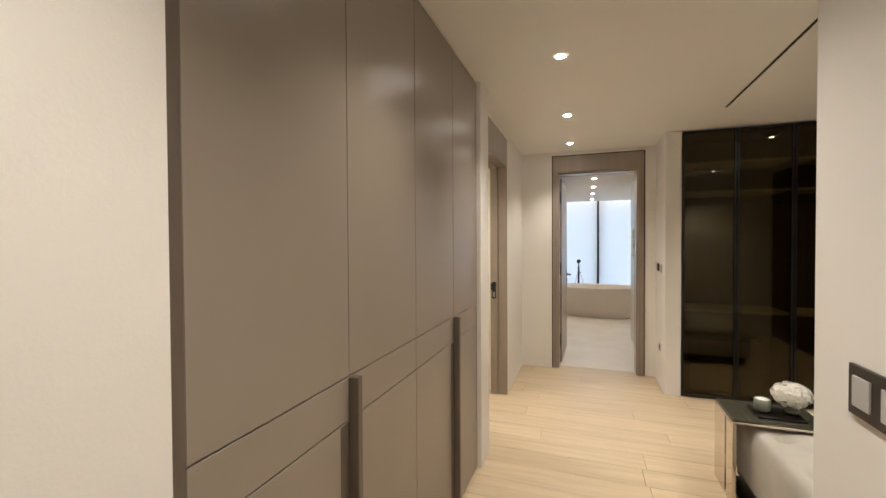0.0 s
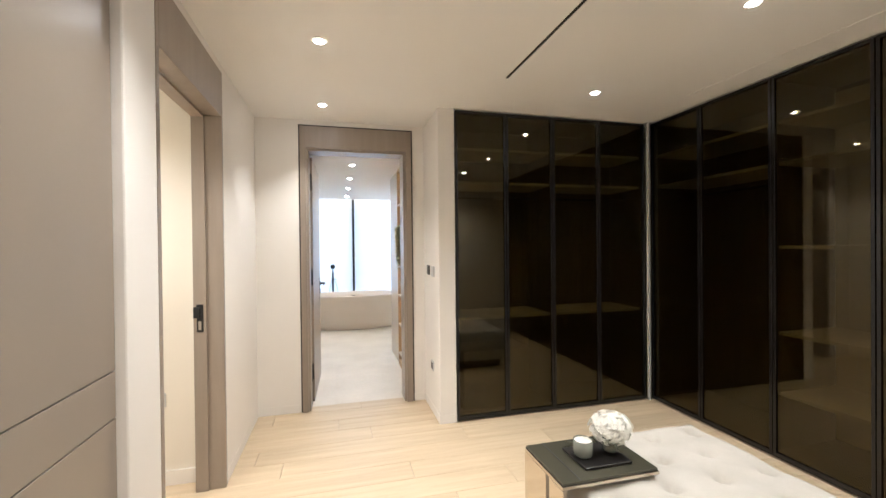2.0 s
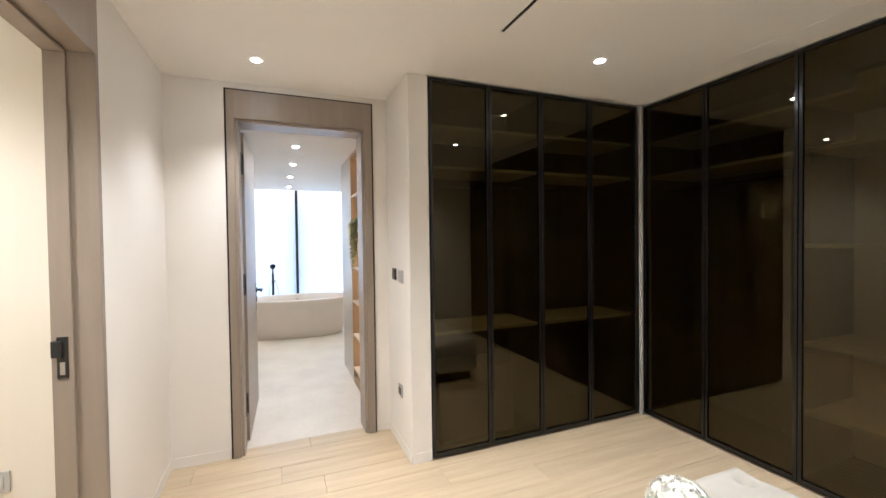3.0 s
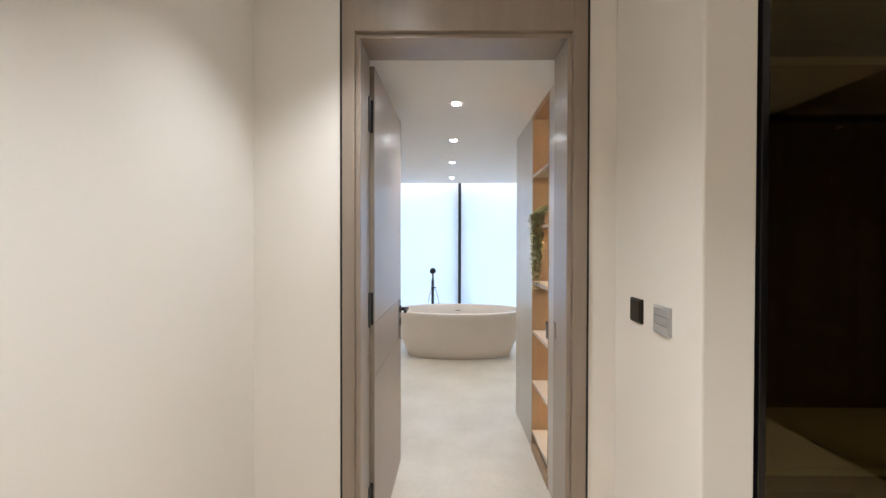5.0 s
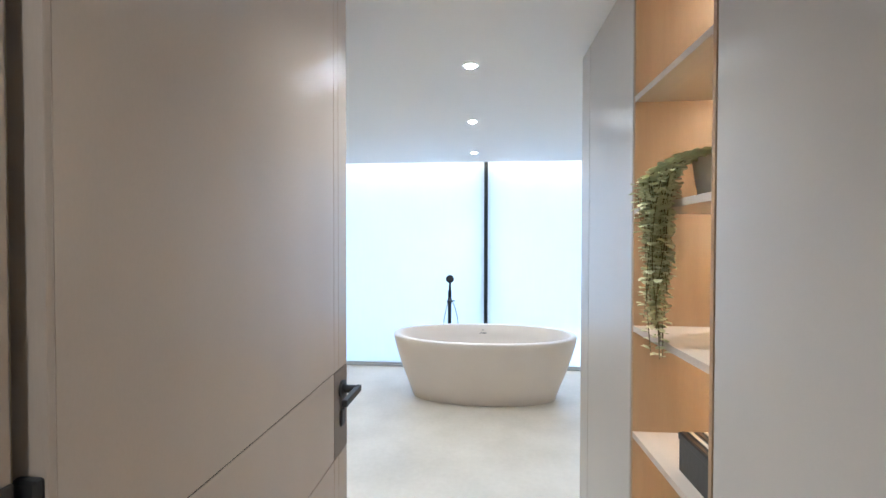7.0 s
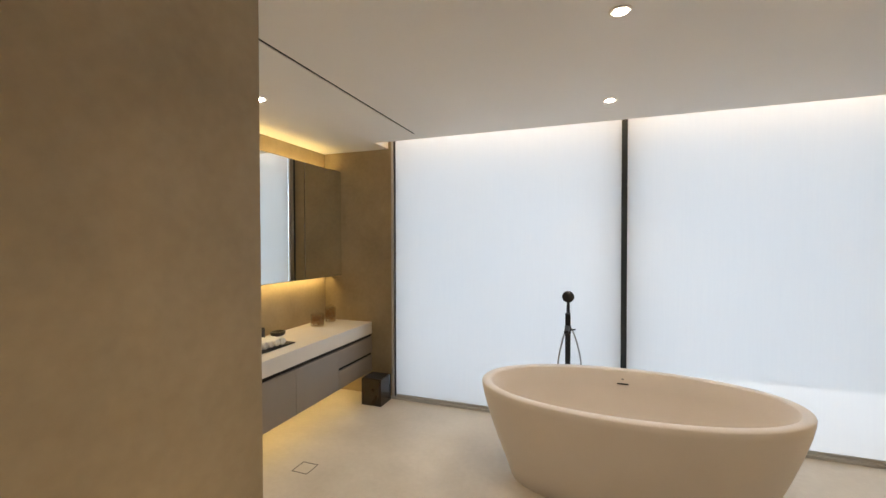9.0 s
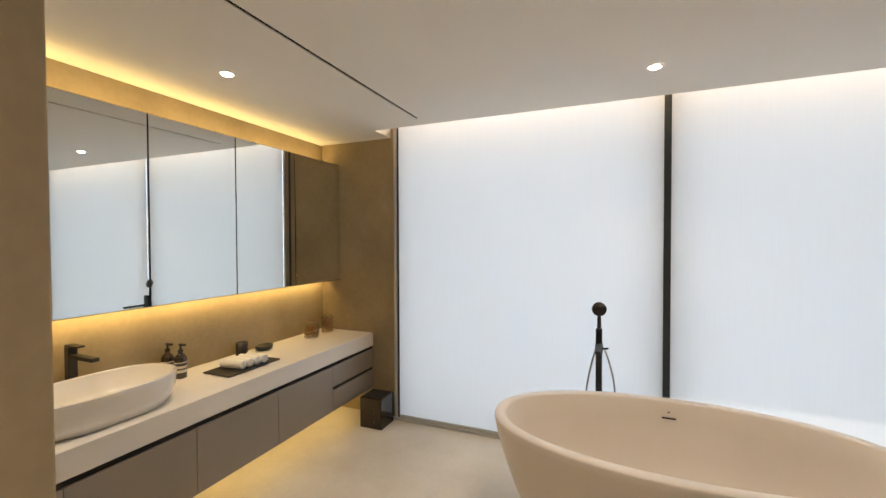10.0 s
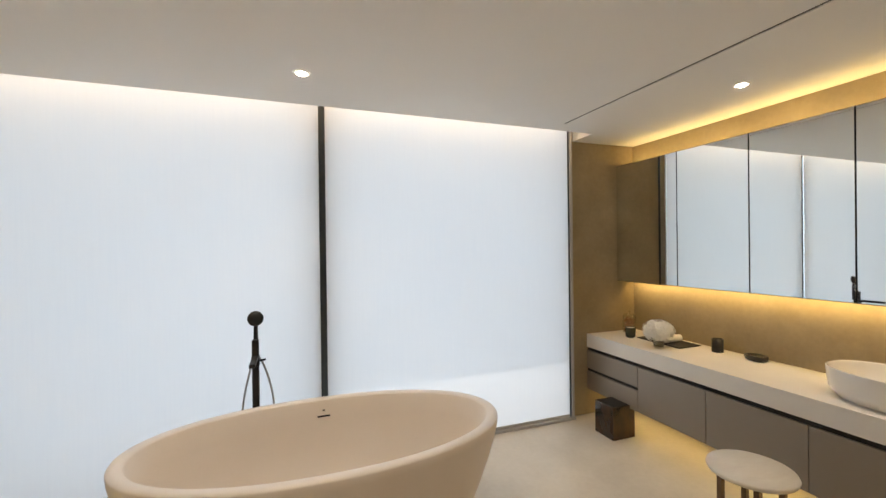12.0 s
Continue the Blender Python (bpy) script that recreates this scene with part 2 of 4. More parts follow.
def blk(x0, y0, z0, x1, y1, z1, bevel=0.0, bm=None):
    """A block between two corners, with bevelled edges."""
    made = bmesh.new()
    bmesh.ops.create_cube(made, size=1)
    for v in made.verts:
        v.co = Vector(((x0 + x1) / 2 + v.co.x * (x1 - x0), (y0 + y1) / 2 + v.co.y * (y1 - y0), (z0 + z1) / 2 + v.co.z * (z1 - z0)))
    if bevel:
        bmesh.ops.bevel(made, geom=made.edges[:], offset=bevel, segments=2, profile=0.5, affect="EDGES")
    if bm is None:
        return made
    me = bpy.data.meshes.new("piece")
    made.to_mesh(me)
    made.free()
    bm.from_mesh(me)
    bpy.data.meshes.remove(me)
    return bm


def lathe(profile, seg=32, sx=1.0, sy=1.0, at=(0, 0, 0), power=2.0, bm=None):
    """A body of revolution from (radius, height) pairs, squashed to sx, sy; power over 2 squares it off."""
    bm = bm or bmesh.new()
    rings = []
    for r, z in profile:
        ring = []
        for i in range(seg):
            a = 2 * math.pi * i / seg
            c, s = math.cos(a), math.sin(a)
            k = (abs(c) ** power + abs(s) ** power) ** (-1 / power)
            ring.append(bm.verts.new((at[0] + r * sx * c * k, at[1] + r * sy * s * k, at[2] + z)))
        rings.append(ring)
    for a, b in zip(rings, rings[1:]):
        for i in range(seg):
            bm.faces.new((a[i], a[(i + 1) % seg], b[(i + 1) % seg], b[i]))
    if profile[0][0] > 1e-4:
        bm.faces.new(rings[0][::-1])
    if profile[-1][0] > 1e-4:
        bm.faces.new(rings[-1])
    bmesh.ops.remove_doubles(bm, verts=bm.verts[:], dist=1e-6)
    bmesh.ops.recalc_face_normals(bm, faces=bm.faces[:])
    return bm


def tube(points, r, seg=10, bm=None):
    """A round rod through points."""
    bm = bm or bmesh.new()
    pts = [Vector(p) for p in points]
    rings = []
    for i, p in enumerate(pts):
        d = (pts[min(i + 1, len(pts) - 1)] - pts[max(i - 1, 0)]).normalized()
        side = d.cross(Vector((0.31, 0.87, 0.38))).normalized()
        other = d.cross(side)
        rings.append([bm.verts.new(p + r * (math.cos(2 * math.pi * k / seg) * side + math.sin(2 * math.pi * k / seg) * other)) for k in range(seg)])
    for a, b in zip(rings, rings[1:]):
        for k in range(seg):
            bm.faces.new((a[k], a[(k + 1) % seg], b[(k + 1) % seg], b[k]))
    bm.faces.new(rings[0][::-1])
    bm.faces.new(rings[-1])
    bmesh.ops.recalc_face_normals(bm, faces=bm.faces[:])
    return bm


def built(name, material, label, *boxes, bevel=0.0):
    """A piece of the setting, of one or more blocks that touch."""
    bm = bmesh.new()
    for b in boxes:
        blk(*b, bevel=bevel, bm=bm)
    return tagged(finish(name, bm, material), label, name.split("_")[0], kind="structure")


# ---- large structure ----
floor_d = built("floor", JOINT, "pale oak plank floor of the dressing room", (-2.3, -2.2, -0.12, 3.7, 5.13, -0.012))
floor_b = built("floor_bathroom", CEMENT_FLOOR, "smooth pale beige microcement bathroom floor", (-2.6, 5.13, -0.12, 3.32, 9.95, 0.0))
ground = built("ground", OUTSIDE, "pale paving outside the bathroom window", (-60, 9.95, -0.3, 60, 90, -0.06))
# dressing-room ceiling with a recessed air slot
SLOT_X = 1.19
ceil_d = built("ceiling", CEILING, "plain warm white plaster ceiling",
               (-2.3, -2.2, CEIL_D, SLOT_X - 0.011, 5.21, 2.76), (SLOT_X + 0.011, -2.2, CEIL_D, 3.7, 5.21, 2.76),
               (SLOT_X - 0.011, 3.79, CEIL_D, SLOT_X + 0.011, 5.21, 2.76), (SLOT_X - 0.011, -2.2, CEIL_D, SLOT_X + 0.011, 1.2, 2.76),
               (SLOT_X - 0.011, 1.2, CEIL_D + 0.06, SLOT_X + 0.011, 3.79, 2.76))
SL, SR = -1.245, 2.105
ceil_b = built("ceiling_bathroom", CEILING, "plain white bathroom ceiling with air slots",
               (-2.6, 5.21, CEIL_B, SL - 0.01, 9.5, 2.76), (SL + 0.01, 5.21, CEIL_B, SR - 0.01, 9.5, 2.76), (SR + 0.01, 5.21, CEIL_B, 3.32, 9.5, 2.76),
               (SL - 0.01, 9.345, CEIL_B, SL + 0.01, 9.5, 2.76), (SR - 0.01, 9.345, CEIL_B, SR + 0.01, 9.5, 2.76),
               (SL - 0.01, 5.21, CEIL_B + 0.06, SL + 0.01, 9.345, 2.76), (SR - 0.01, 5.21, CEIL_B + 0.06, SR + 0.01, 9.345, 2.76),
               (-2.6, 9.5, CEIL_B, -1.70, 9.755, 2.76), (2.49, 9.5, CEIL_B, 3.32, 9.755, 2.76),
               (-1.70, 9.5, 2.64, 2.49, 9.95, 2.76))
# near-black blocks put the shade inside the air slots into colour
slot_shade = built("trim_air_slot", GAP, "dark air slot in the ceiling", (SLOT_X - 0.010, 1.2, CEIL_D + 0.004, SLOT_X + 0.010, 3.79, CEIL_D + 0.058))
for sx in (SL, SR):
    built("trim_air_slot", GAP, "dark air slot in the bathroom ceiling", (sx - 0.009, 7.0, CEIL_B + 0.004, sx + 0.009, 9.345, CEIL_B + 0.058))
built("trim_access_panel", CEILING, "faint flush line of a ceiling access panel", (2.66, 2.2, CEIL_D - 0.003, 2.668, 3.79, CEIL_D + 0.01))

# passage and dressing room walls
built("wall_passage_west", PLASTER, "smooth warm white passage wall", (-0.80, -2.2, 0, -0.515, 0.437, CEIL_D))
built("wall_passage_south", PLASTER, "plain warm white wall behind the passage", (-0.515, -2.2, 0, 0.65, -2.05, CEIL_D))
built("wall_passage_east", PLASTER, "smooth warm white passage wall with a switch", (0.65, -2.2, 0, 0.83, 1.15, CEIL_D), bevel=0.004)
built("wall_dressing_south", PLASTER, "plain warm white dressing room wall", (0.83, 0.97, 0, 3.7, 1.147, CEIL_D))
built("wall_dressing_east", PLASTER, "plain wall behind the glazed wardrobe", (3.55, 1.147, 0, 3.7, 5.02, CEIL_D))
built("wall_pier_west", PLASTER, "narrow warm white pier beside the wardrobe", (-1.15, 2.597, 0, -0.520, 2.82, CEIL_D), bevel=0.006)
built("wall_west", PLASTER, "warm white wall with a doorway", (-0.755, 2.82, 0, -0.605, 3.03, CEIL_D), (-0.755, 3.988, 0, -0.605, 5.02, CEIL_D),
      (-0.755, 3.03, 2.525, -0.605, 3.988, CEIL_D))
built("wall_north", PLASTER, "warm white end wall around the bathroom door", (-0.755, 5.02, 0, -0.250, 5.21, CEIL_D), (0.760, 5.02, 0, 3.7, 5.21, CEIL_D),
      (-0.250, 5.02, 2.534, 0.760, 5.21, CEIL_D))
built("wall_stub", PLASTER, "warm white return wall with switches", (0.868, 4.452, 0, 1.010, 5.02, CEIL_D), bevel=0.006)
# room beyond the side door
built("wall_side_room", surf("cream_wall", (0.75, 0.70, 0.60), (0.79, 0.74, 0.65), 0.75, 2), "cream wall of the room beyond the side door",
      (-2.3, 4.08, 0, -0.755, 4.2, CEIL_D), (-2.3, 2.82, 0, -2.18, 4.08, CEIL_D), (-2.18, 2.82, 0, -0.755, 2.89, CEIL_D))
built("baseboard", PLASTER, "low white baseboard in the side room", (-2.18, 4.066, 0, -0.76, 4.08, 0.09))
for b in ((-0.605, 3.99, 0, -0.602, 5.017, 0.07), (-0.602, 5.017, 0, -0.252, 5.02, 0.07), (0.762, 5.017, 0, 0.865, 5.02, 0.07), (0.865, 4.452, 0, 0.868, 5.017, 0.07), (0.868, 4.449, 0, 1.008, 4.452, 0.07)):
    built("baseboard", PLASTER, "low flush white baseboard", b, bevel=0.001)

# bathroom walls
built("wall_bath_west", CEMENT, "tan microcement bathroom wall", (LEFT - 0.15, 6.77, 0, LEFT, 9.95, CEIL_B))
built("wall_bath_east", CEMENT, "tan microcement bathroom wall", (RIGHT, 6.80, 0, RIGHT + 0.15, 9.95, CEIL_B))
built("wall_bath_corridor", CEMENT, "tan microcement wall that ends at the bathroom", (-0.76, 5.21, 0, -0.58, 6.957, CEIL_B), (LEFT, 6.80, 0, -0.76, 6.957, CEIL_B), bevel=0.003)
built("wall_bath_south_east", CEMENT, "tan microcement wall behind the tall cabinets", (0.82, 6.80, 0, RIGHT, 6.935, CEIL_B))
built("wall_bath_cabinet_back", CEMENT, "plain wall behind the tall cabinets", (1.22, 5.21, 0, 1.36, 6.80, CEIL_B))
built("wall_window_west", CEMENT, "tan microcement return beside the window", (LEFT, 9.755, 0, -1.655, 9.95, 2.64), bevel=0.003)
built("wall_window_east", CEMENT, "tan microcement return beside the window", (2.450, 9.755, 0, RIGHT, 9.95, 2.64), bevel=0.003)
# outside: unseen slab added to shade the upper window; deeper west part limits the sun patch
built("backdrop_balcony_slab", CEILING, "unseen slab added outside to shade the window from the sun", (-4, 9.95, 2.76, 0.72, 13.6, 3.0), (0.72, 9.95, 2.76, 4.4, 11.55, 3.0))


# ---- window and blinds ----
win = tagged(new("window_1"), "floor-to-ceiling bathroom window with anthracite mullion", "window", kind="structure")
part("window_frame", blk(0.355, 9.722, 0.022, 0.418, 9.86, 2.64, 0.003), GREY_FRAME, win)
for fx0, fx1 in ((-1.655, -1.605), (2.410, 2.450)):
    part("window_frame", blk(fx0, 9.76, 0.022, fx1, 9.86, 2.64, 0.003), GREY_FRAME, win)
part("window_sill", blk(-1.65, 9.69, 0.0, 2.450, 9.87, 0.022, 0.003), PALE_FRAME, win, "pale grey bottom rail")
for px0, px1 in ((-1.605, 0.355), (0.418, 2.410)):
    p = part("pane", blk(px0, 9.80, 0.022, px1, 9.812, 2.64), CLEAR, win)
    p.visible_shadow = False


def roller_blind(x0, x1):
    b = thing("roller_blind", "white translucent roller blind lowered to the floor", "blind", "window blinds", ((x0 + x1) / 2, 9.71, 0.03))
    w = (x1 - x0) / 2
    part("cloth", blk(-w, -0.001, 0.0, w, 0.001, 2.56), BLIND, b)
    part("hem_bar", blk(-w, -0.008, -0.006, w, 0.008, 0.018, 0.003), PALE_FRAME, b)
    roll = tube([(-w, 0.02, 2.57), (w, 0.02, 2.57)], 0.03, 16)
    part("roll", roll, BLIND, b, smooth=True)


roller_blind(-1.60, 0.365)
roller_blind(0.408, 2.398)
for gx in (-1.632, 2.428):
    built("trim_blind_guide", PALE_FRAME, "pale grey blind side guide", (gx - 0.01, 9.695, 0.022, gx + 0.01, 9.745, 2.62), bevel=0.002)
for gx in (-1.611, 2.409):
    built("trim_blind_slot", GAP, "dark slot beside the blind cloth", (gx - 0.006, 9.712, 0.022, gx + 0.006, 9.745, 2.60))


# ---- lights seen in the ceilings ----
def downlight(x, y, z):
    d = thing("downlight", "small round recessed ceiling downlight, lit", "downlight", "ceiling downlights", (x, y, z))
    part("trim_ring", lathe([(0.028, 0.004), (0.029, -0.004), (0.040, -0.005), (0.044, 0.0), (0.044, 0.003)], 28), CEILING, d, "white rim", True)
    part("lens", lathe([(0.022, 0.002), (0.024, -0.005), (0.016, -0.0095), (0.0001, -0.011)], 24), LAMP_GLOW, d, "glowing lens", True)


for sx, sy in DRESS_SPOTS:
    downlight(sx, sy, CEIL_D)
for sx, sy in BATH_SPOTS:
    downlight(sx, sy, CEIL_B)


# ---- taupe wardrobe ----
WX = -0.549
ward = thing("wardrobe", "tall taupe lacquered wardrobe with recessed pull handles", "wardrobe", place=(WX, 1.4, 0))


def ward_part(name, x0, y0, z0, x1, y1, z1, m, bevel=0.0015, label="", parent=None):
    return part(name, blk(x0, y0 - 1.4, z0, x1, y1 - 1.4, z1, bevel), m, parent or ward, label)


ward_part("body", -0.55, 0.487, 0.0, -0.024, 2.594, 2.56, GAP)
# dark strip stands in for the shadow line where the wardrobe meets the wall
ward_part("filler", -0.55, 0.438, 0.0, 0.004, 0.486, 2.565, TAUPE_DARK, 0.002, "dark taupe strip for the shaded reveal beside the wall")
EDGES = [0.488, 1.033, 1.559, 2.083, 2.594]
for i, (a, b) in enumerate(zip(EDGES, EDGES[1:])):
    door = ward_part("door", -0.022, a + 0.0015, 1.107, 0.0, b - 0.0015, 2.565, TAUPE)
    ward_part("door", -0.022, a + 0.0015, 0.972, 0.0, b - 0.0015, 1.103, TAUPE)
    ward_part("door", -0.022, a + 0.0015, 0.02, 0.0, b - 0.0015, 0.968, TAUPE)
for hy in (1.033, 2.083):
    ward_part("handle", 0.0, hy - 0.004, 0.02, 0.034, hy + 0.022, 1.105, TAUPE_DARK, 0.003, "tall bronze-brown pull handle")
    ward_part("handle_recess", -0.004, hy - 0.05, 0.02, 0.001, hy - 0.004, 0.965, TAUPE_DARK, 0.0005)


# ---- door frames ----
def door_trim(ob, boxes, m=FRAME, name="door_frame", bevel=0.002):
    for b in boxes:
        part(name, blk(*b, bevel=bevel), m, ob)


d1 = tagged(new("door_1"), "open doorway with stepped taupe veneer frame", "door frame", kind="structure")
door_trim(d1, [(-0.239, 5.003, 0, -0.188, 5.21, 2.522), (0.692, 5.003, 0, 0.748, 5.21, 2.522), (-0.188, 5.003, 2.330, 0.692, 5.21, 2.522)])
door_trim(d1, [(-0.188, 5.024, 0, -0.168, 5.225, 2.330), (0.672, 5.024, 0, 0.692, 5.225, 2.330), (-0.168, 5.024, 2.310, 0.672, 5.225, 2.330)], DOOR_VENEER, "door_lining")
door_trim(d1, [(-0.250, 5.016, 0, -0.239, 5.03, 2.534), (0.748, 5.016, 0, 0.760, 5.03, 2.534), (-0.239, 5.016, 2.522, 0.748, 5.03, 2.534)], GAP, "shadow_gap", 0.0)
for hz in (0.29, 1.175, 2.06):
    part("hinge_plate", blk(-0.168, 5.188, hz - 0.08, -0.163, 5.224, hz + 0.08, 0.003), BLACK, d1, "black hinge plate")
part("strike_plate", blk(0.668, 5.188, 1.05, 0.672, 5.216, 1.125, 0.002), ALU, d1, "grey steel strike plate")
d2 = tagged(new("door_2"), "side doorway with taupe veneer frame", "door frame", kind="structure")
door_trim(d2, [(-0.76, 3.032, 0, -0.598, 3.062, 2.52), (-0.76, 3.952, 0, -0.598, 3.978, 2.52), (-0.76, 3.062, 2.25, -0.598, 3.952, 2.52)])
door_trim(d2, [(-0.76, 3.938, 0, -0.69, 3.952, 2.25), (-0.76, 3.062, 2.235, -0.69, 3.938, 2.25)], name="door_stop")
door_trim(d2, [(-0.606, 3.978, 0, -0.600, 3.986, 2.525)], GAP, "shadow_gap", 0.0)
part("strike_plate", blk(-0.742, 3.9335, 0.955, -0.706, 3.9385, 1.12, 0.002), BLACK, d2, "black latch strike plate")
part("strike_lip", blk(-0.758, 3.926, 1.04, -0.722, 3.9335, 1.105, 0.003), BLACK, d2, "black latch lip")
part("bolt_hole", blk(-0.732, 3.9325, 0.97, -0.716, 3.9335, 1.02), ALU, d2, "grey steel bolt hole")

# bathroom door leaf, standing open along the corridor
leaf = thing("open_door", "taupe veneer bathroom door standing open with black lever handle", "door", place=(-0.150, 5.245, 0))
leaf.rotation_euler = (0, 0, radians(-1.6))
L = 0.87
part("leaf_core", blk(-0.04, 0.0, 0.008, -0.002, L, 2.29, 0.001), GAP, leaf)
part("edge", blk(-0.042, -0.002, 0.006, 0.0, 0.006, 2.292, 0.001), FRAME, leaf, "veneered door edge")
for y0, y1, z0, z1 in ((0.006, 0.765, 1.110, 2.292), (0.006, 0.765, 0.857, 1.107), (0.006, 0.765, 0.006, 0.854),
                       (0.767, 0.80, 1.110, 2.292), (0.802, L, 1.110, 2.292), (0.767, 0.80, 0.006, 0.854), (0.802, L, 0.006, 0.854)):
    part("panel", blk(-0.004, y0, z0, 0.0, y1, z1, 0.0008), DOOR_VENEER, leaf)
part("back_panel", blk(-0.044, 0.0, 0.006, -0.040, L, 2.292, 0.0008), CABINET, leaf)
part("lock_plate", blk(-0.004, 0.767, 0.857, 0.0005, L, 1.107, 0.0005), TAUPE_DARK, leaf, "darker veneer panel round the lock")
handle = part("handle_rose", lathe([(0.026, 0), (0.026, 0.008), (0.012, 0.012), (0.012, 0.05), (0.0001, 0.05)], 24), BLACK, leaf, "black lever handle")
handle.matrix_local = pose(0.0, L - 0.045, 1.045, 0, 90, 0)
part("lever", blk(0.042, L - 0.16, 1.035, 0.058, L - 0.030, 1.055, 0.003), BLACK, leaf, "black lever handle")
part("keyhole", blk(0.0, L - 0.063, 0.935, 0.008, L - 0.027, 0.985, 0.006), BLACK, leaf, "black keyhole cover")
for hz in (0.29, 1.175, 2.06):
    part("hinge", blk(-0.035, -0.010, hz - 0.075, -0.004, 0.001, hz + 0.075, 0.005), BLACK, leaf, "black hinge")


# ---- switches ----
def wall_switch(name, label, place, turn, w, h, plate, keys, key_mat):
    """A plate on a wall; local x along the wall, local -y out of it."""
    s = thing(name, label, "switch", place=place)
    s.rotation_euler = (0, 0, radians(turn))
    part("plate", blk(-w / 2, -0.009, -h / 2, w / 2, 0.0, h / 2, 0.002), plate, s)
    for x0, z0, x1, z1 in keys:
        part("key", blk(x0 * w, -0.013, z0 * h, x1 * w, -0.008, z1 * h, 0.0015), key_mat, s)


wall_switch("light_switch", "square dark bronze touch switch on the wall", (0.868, 4.820, 1.240), -90, 0.085, 0.085, SWITCH_DARK, [(-0.42, -0.42, 0.42, 0.42)], SWITCH_DARK)
wall_switch("light_switch", "square silver three-key light switch on the wall", (0.868, 4.645, 1.235), -90, 0.095, 0.09, SWITCH_GREY,
            [(-0.45, 0.18, 0.45, 0.45), (-0.45, -0.13, 0.45, 0.15), (-0.45, -0.45, 0.45, -0.16)], SWITCH_GREY)
wall_switch("wall_socket", "silver grey wall socket low on the wall", (0.868, 4.70, 0.415), -90, 0.085, 0.085, SWITCH_GREY, [(-0.3, -0.3, 0.3, 0.3)], SWITCH_DARK)
wall_switch("light_switch", "wide dark bronze switch plate with grey key", (0.65, 0.90, 1.22), -90, 0.19, 0.10, SWITCH_DARK, [(-0.40, -0.30, -0.12, 0.30), (0.05, -0.30, 0.35, 0.30)], SWITCH_GREY)

wall_switch("wall_socket", "silver grey wall socket in the side room", (-1.0, 4.08, 0.525), 0, 0.085, 0.085, SWITCH_GREY, [(-0.3, -0.3, 0.3, 0.3)], SWITCH_GREY)


# ---- smoked-glass wardrobes ----
def glass_wardrobe(name, label, m, edges, depth, bays):
    """Local x along the front, local y into the wardrobe."""
    w = thing(name, label, "wardrobe", "smoked-glass wardrobes")
    w.matrix_world = m
    top, x0, x1 = CEIL_D - 0.012, edges[0], edges[-1]
    part("back", blk(x0, depth - 0.02, 0, x1, depth, top), CARCASS, w)
    part("base", blk(x0, 0.03, 0.0, x1, depth - 0.02, 0.05), CARCASS, w)
    part("top", blk(x0, 0.03, top - 0.03, x1, depth - 0.02, top), CARCASS, w)
    for sx in (x0 + 0.01, x1 - 0.01):
        part("side", blk(sx - 0.01, 0.03, 0.05, sx + 0.01, depth - 0.02, top - 0.03), CARCASS, w)
    for a, b in zip(edges, edges[1:]):
        door = part("glass_door", blk(a + 0.004, 0.010, 0.03, b - 0.004, 0.016, top - 0.005), SMOKE, w, "smoked glass door in black frame")
        for fx0, fz0, fx1, fz1 in ((a + 0.002, 0.012, a + 0.022, top), (b - 0.022, 0.012, b - 0.002, top), (a + 0.022, 0.012, b - 0.022, 0.045), (a + 0.022, top - 0.022, b - 0.022, top)):
            part("door_frame", blk(fx0, 0.0, fz0, fx1, 0.022, fz1, 0.002), ANODISED, door)
    for bx0, bx1, shelves, side in bays:
        part("divider", blk(bx1 - 0.009, 0.04, 0.05, bx1 + 0.009, depth - 0.02, top - 0.03), CARCASS, w)
        # pale shelf boards: the glow on their fronts is painted by the colour
        for sz, lining in shelves:
            part("shelf", blk(bx0 + 0.01, 0.05, sz, bx1 - 0.01, depth - 0.02, sz + 0.022, 0.001), lining, w)
        if side:
            part("rail", tube([(bx0 + 0.01, depth * 0.5, 1.88), (bx1 - 0.01, depth * 0.5, 1.88)], 0.011, 10), BLACK, w, "black hanging rail", True)
    return w


far = glass_wardrobe("glass_wardrobe", "smoked-glass wardrobe with black framed doors, dark interior", pose(0, 4.445, 0), [1.014, 1.462, 1.90, 2.358, 2.845], 0.50,
                     [(1.014, 1.90, ((2.25, LINEN), (1.97, LINEN), (0.83, LINEN)), True), (1.90, 2.845, ((2.25, LINEN), (1.97, LINEN), (0.83, LINEN)), True)])
part("drawer_block", blk(1.10, 0.10, 0.05, 1.70, 0.44, 0.55, 0.002), CARCASS, far, "dark drawer block")
for dz in (0.21, 0.38):
    part("drawer_gap", blk(1.105, 0.097, dz, 1.695, 0.099, dz + 0.006), GAP, far)
# along the east side: local x runs towards the passage
east = glass_wardrobe("glass_wardrobe", "smoked-glass wardrobe with shelves behind black framed doors", pose(2.905, 4.44, 0, 0, 0, -90), [0.0, 0.53, 1.10, 1.65, 2.22, 2.75, 3.28], 0.60,
                      [(0.0, 1.10, ((2.25, LINEN), (1.97, LINEN)), True), (1.10, 2.22, ((2.25, LINEN), (1.97, LINEN), (1.41, LINEN), (0.83, LINEN), (0.42, LINEN)), False), (2.22, 3.27, ((2.25, LINEN), (1.95, LINEN), (0.83, LINEN)), True)])
part("lining", blk(1.115, 0.565, 0.06, 2.205, 0.578, 2.5), LINEN, east, "pale greige lining")
built("trim_corner_post", PALE_FRAME, "brushed aluminium corner post between the wardrobes", (2.860, 4.418, 0.0, 2.880, 4.442, CEIL_D - 0.004), bevel=0.002)


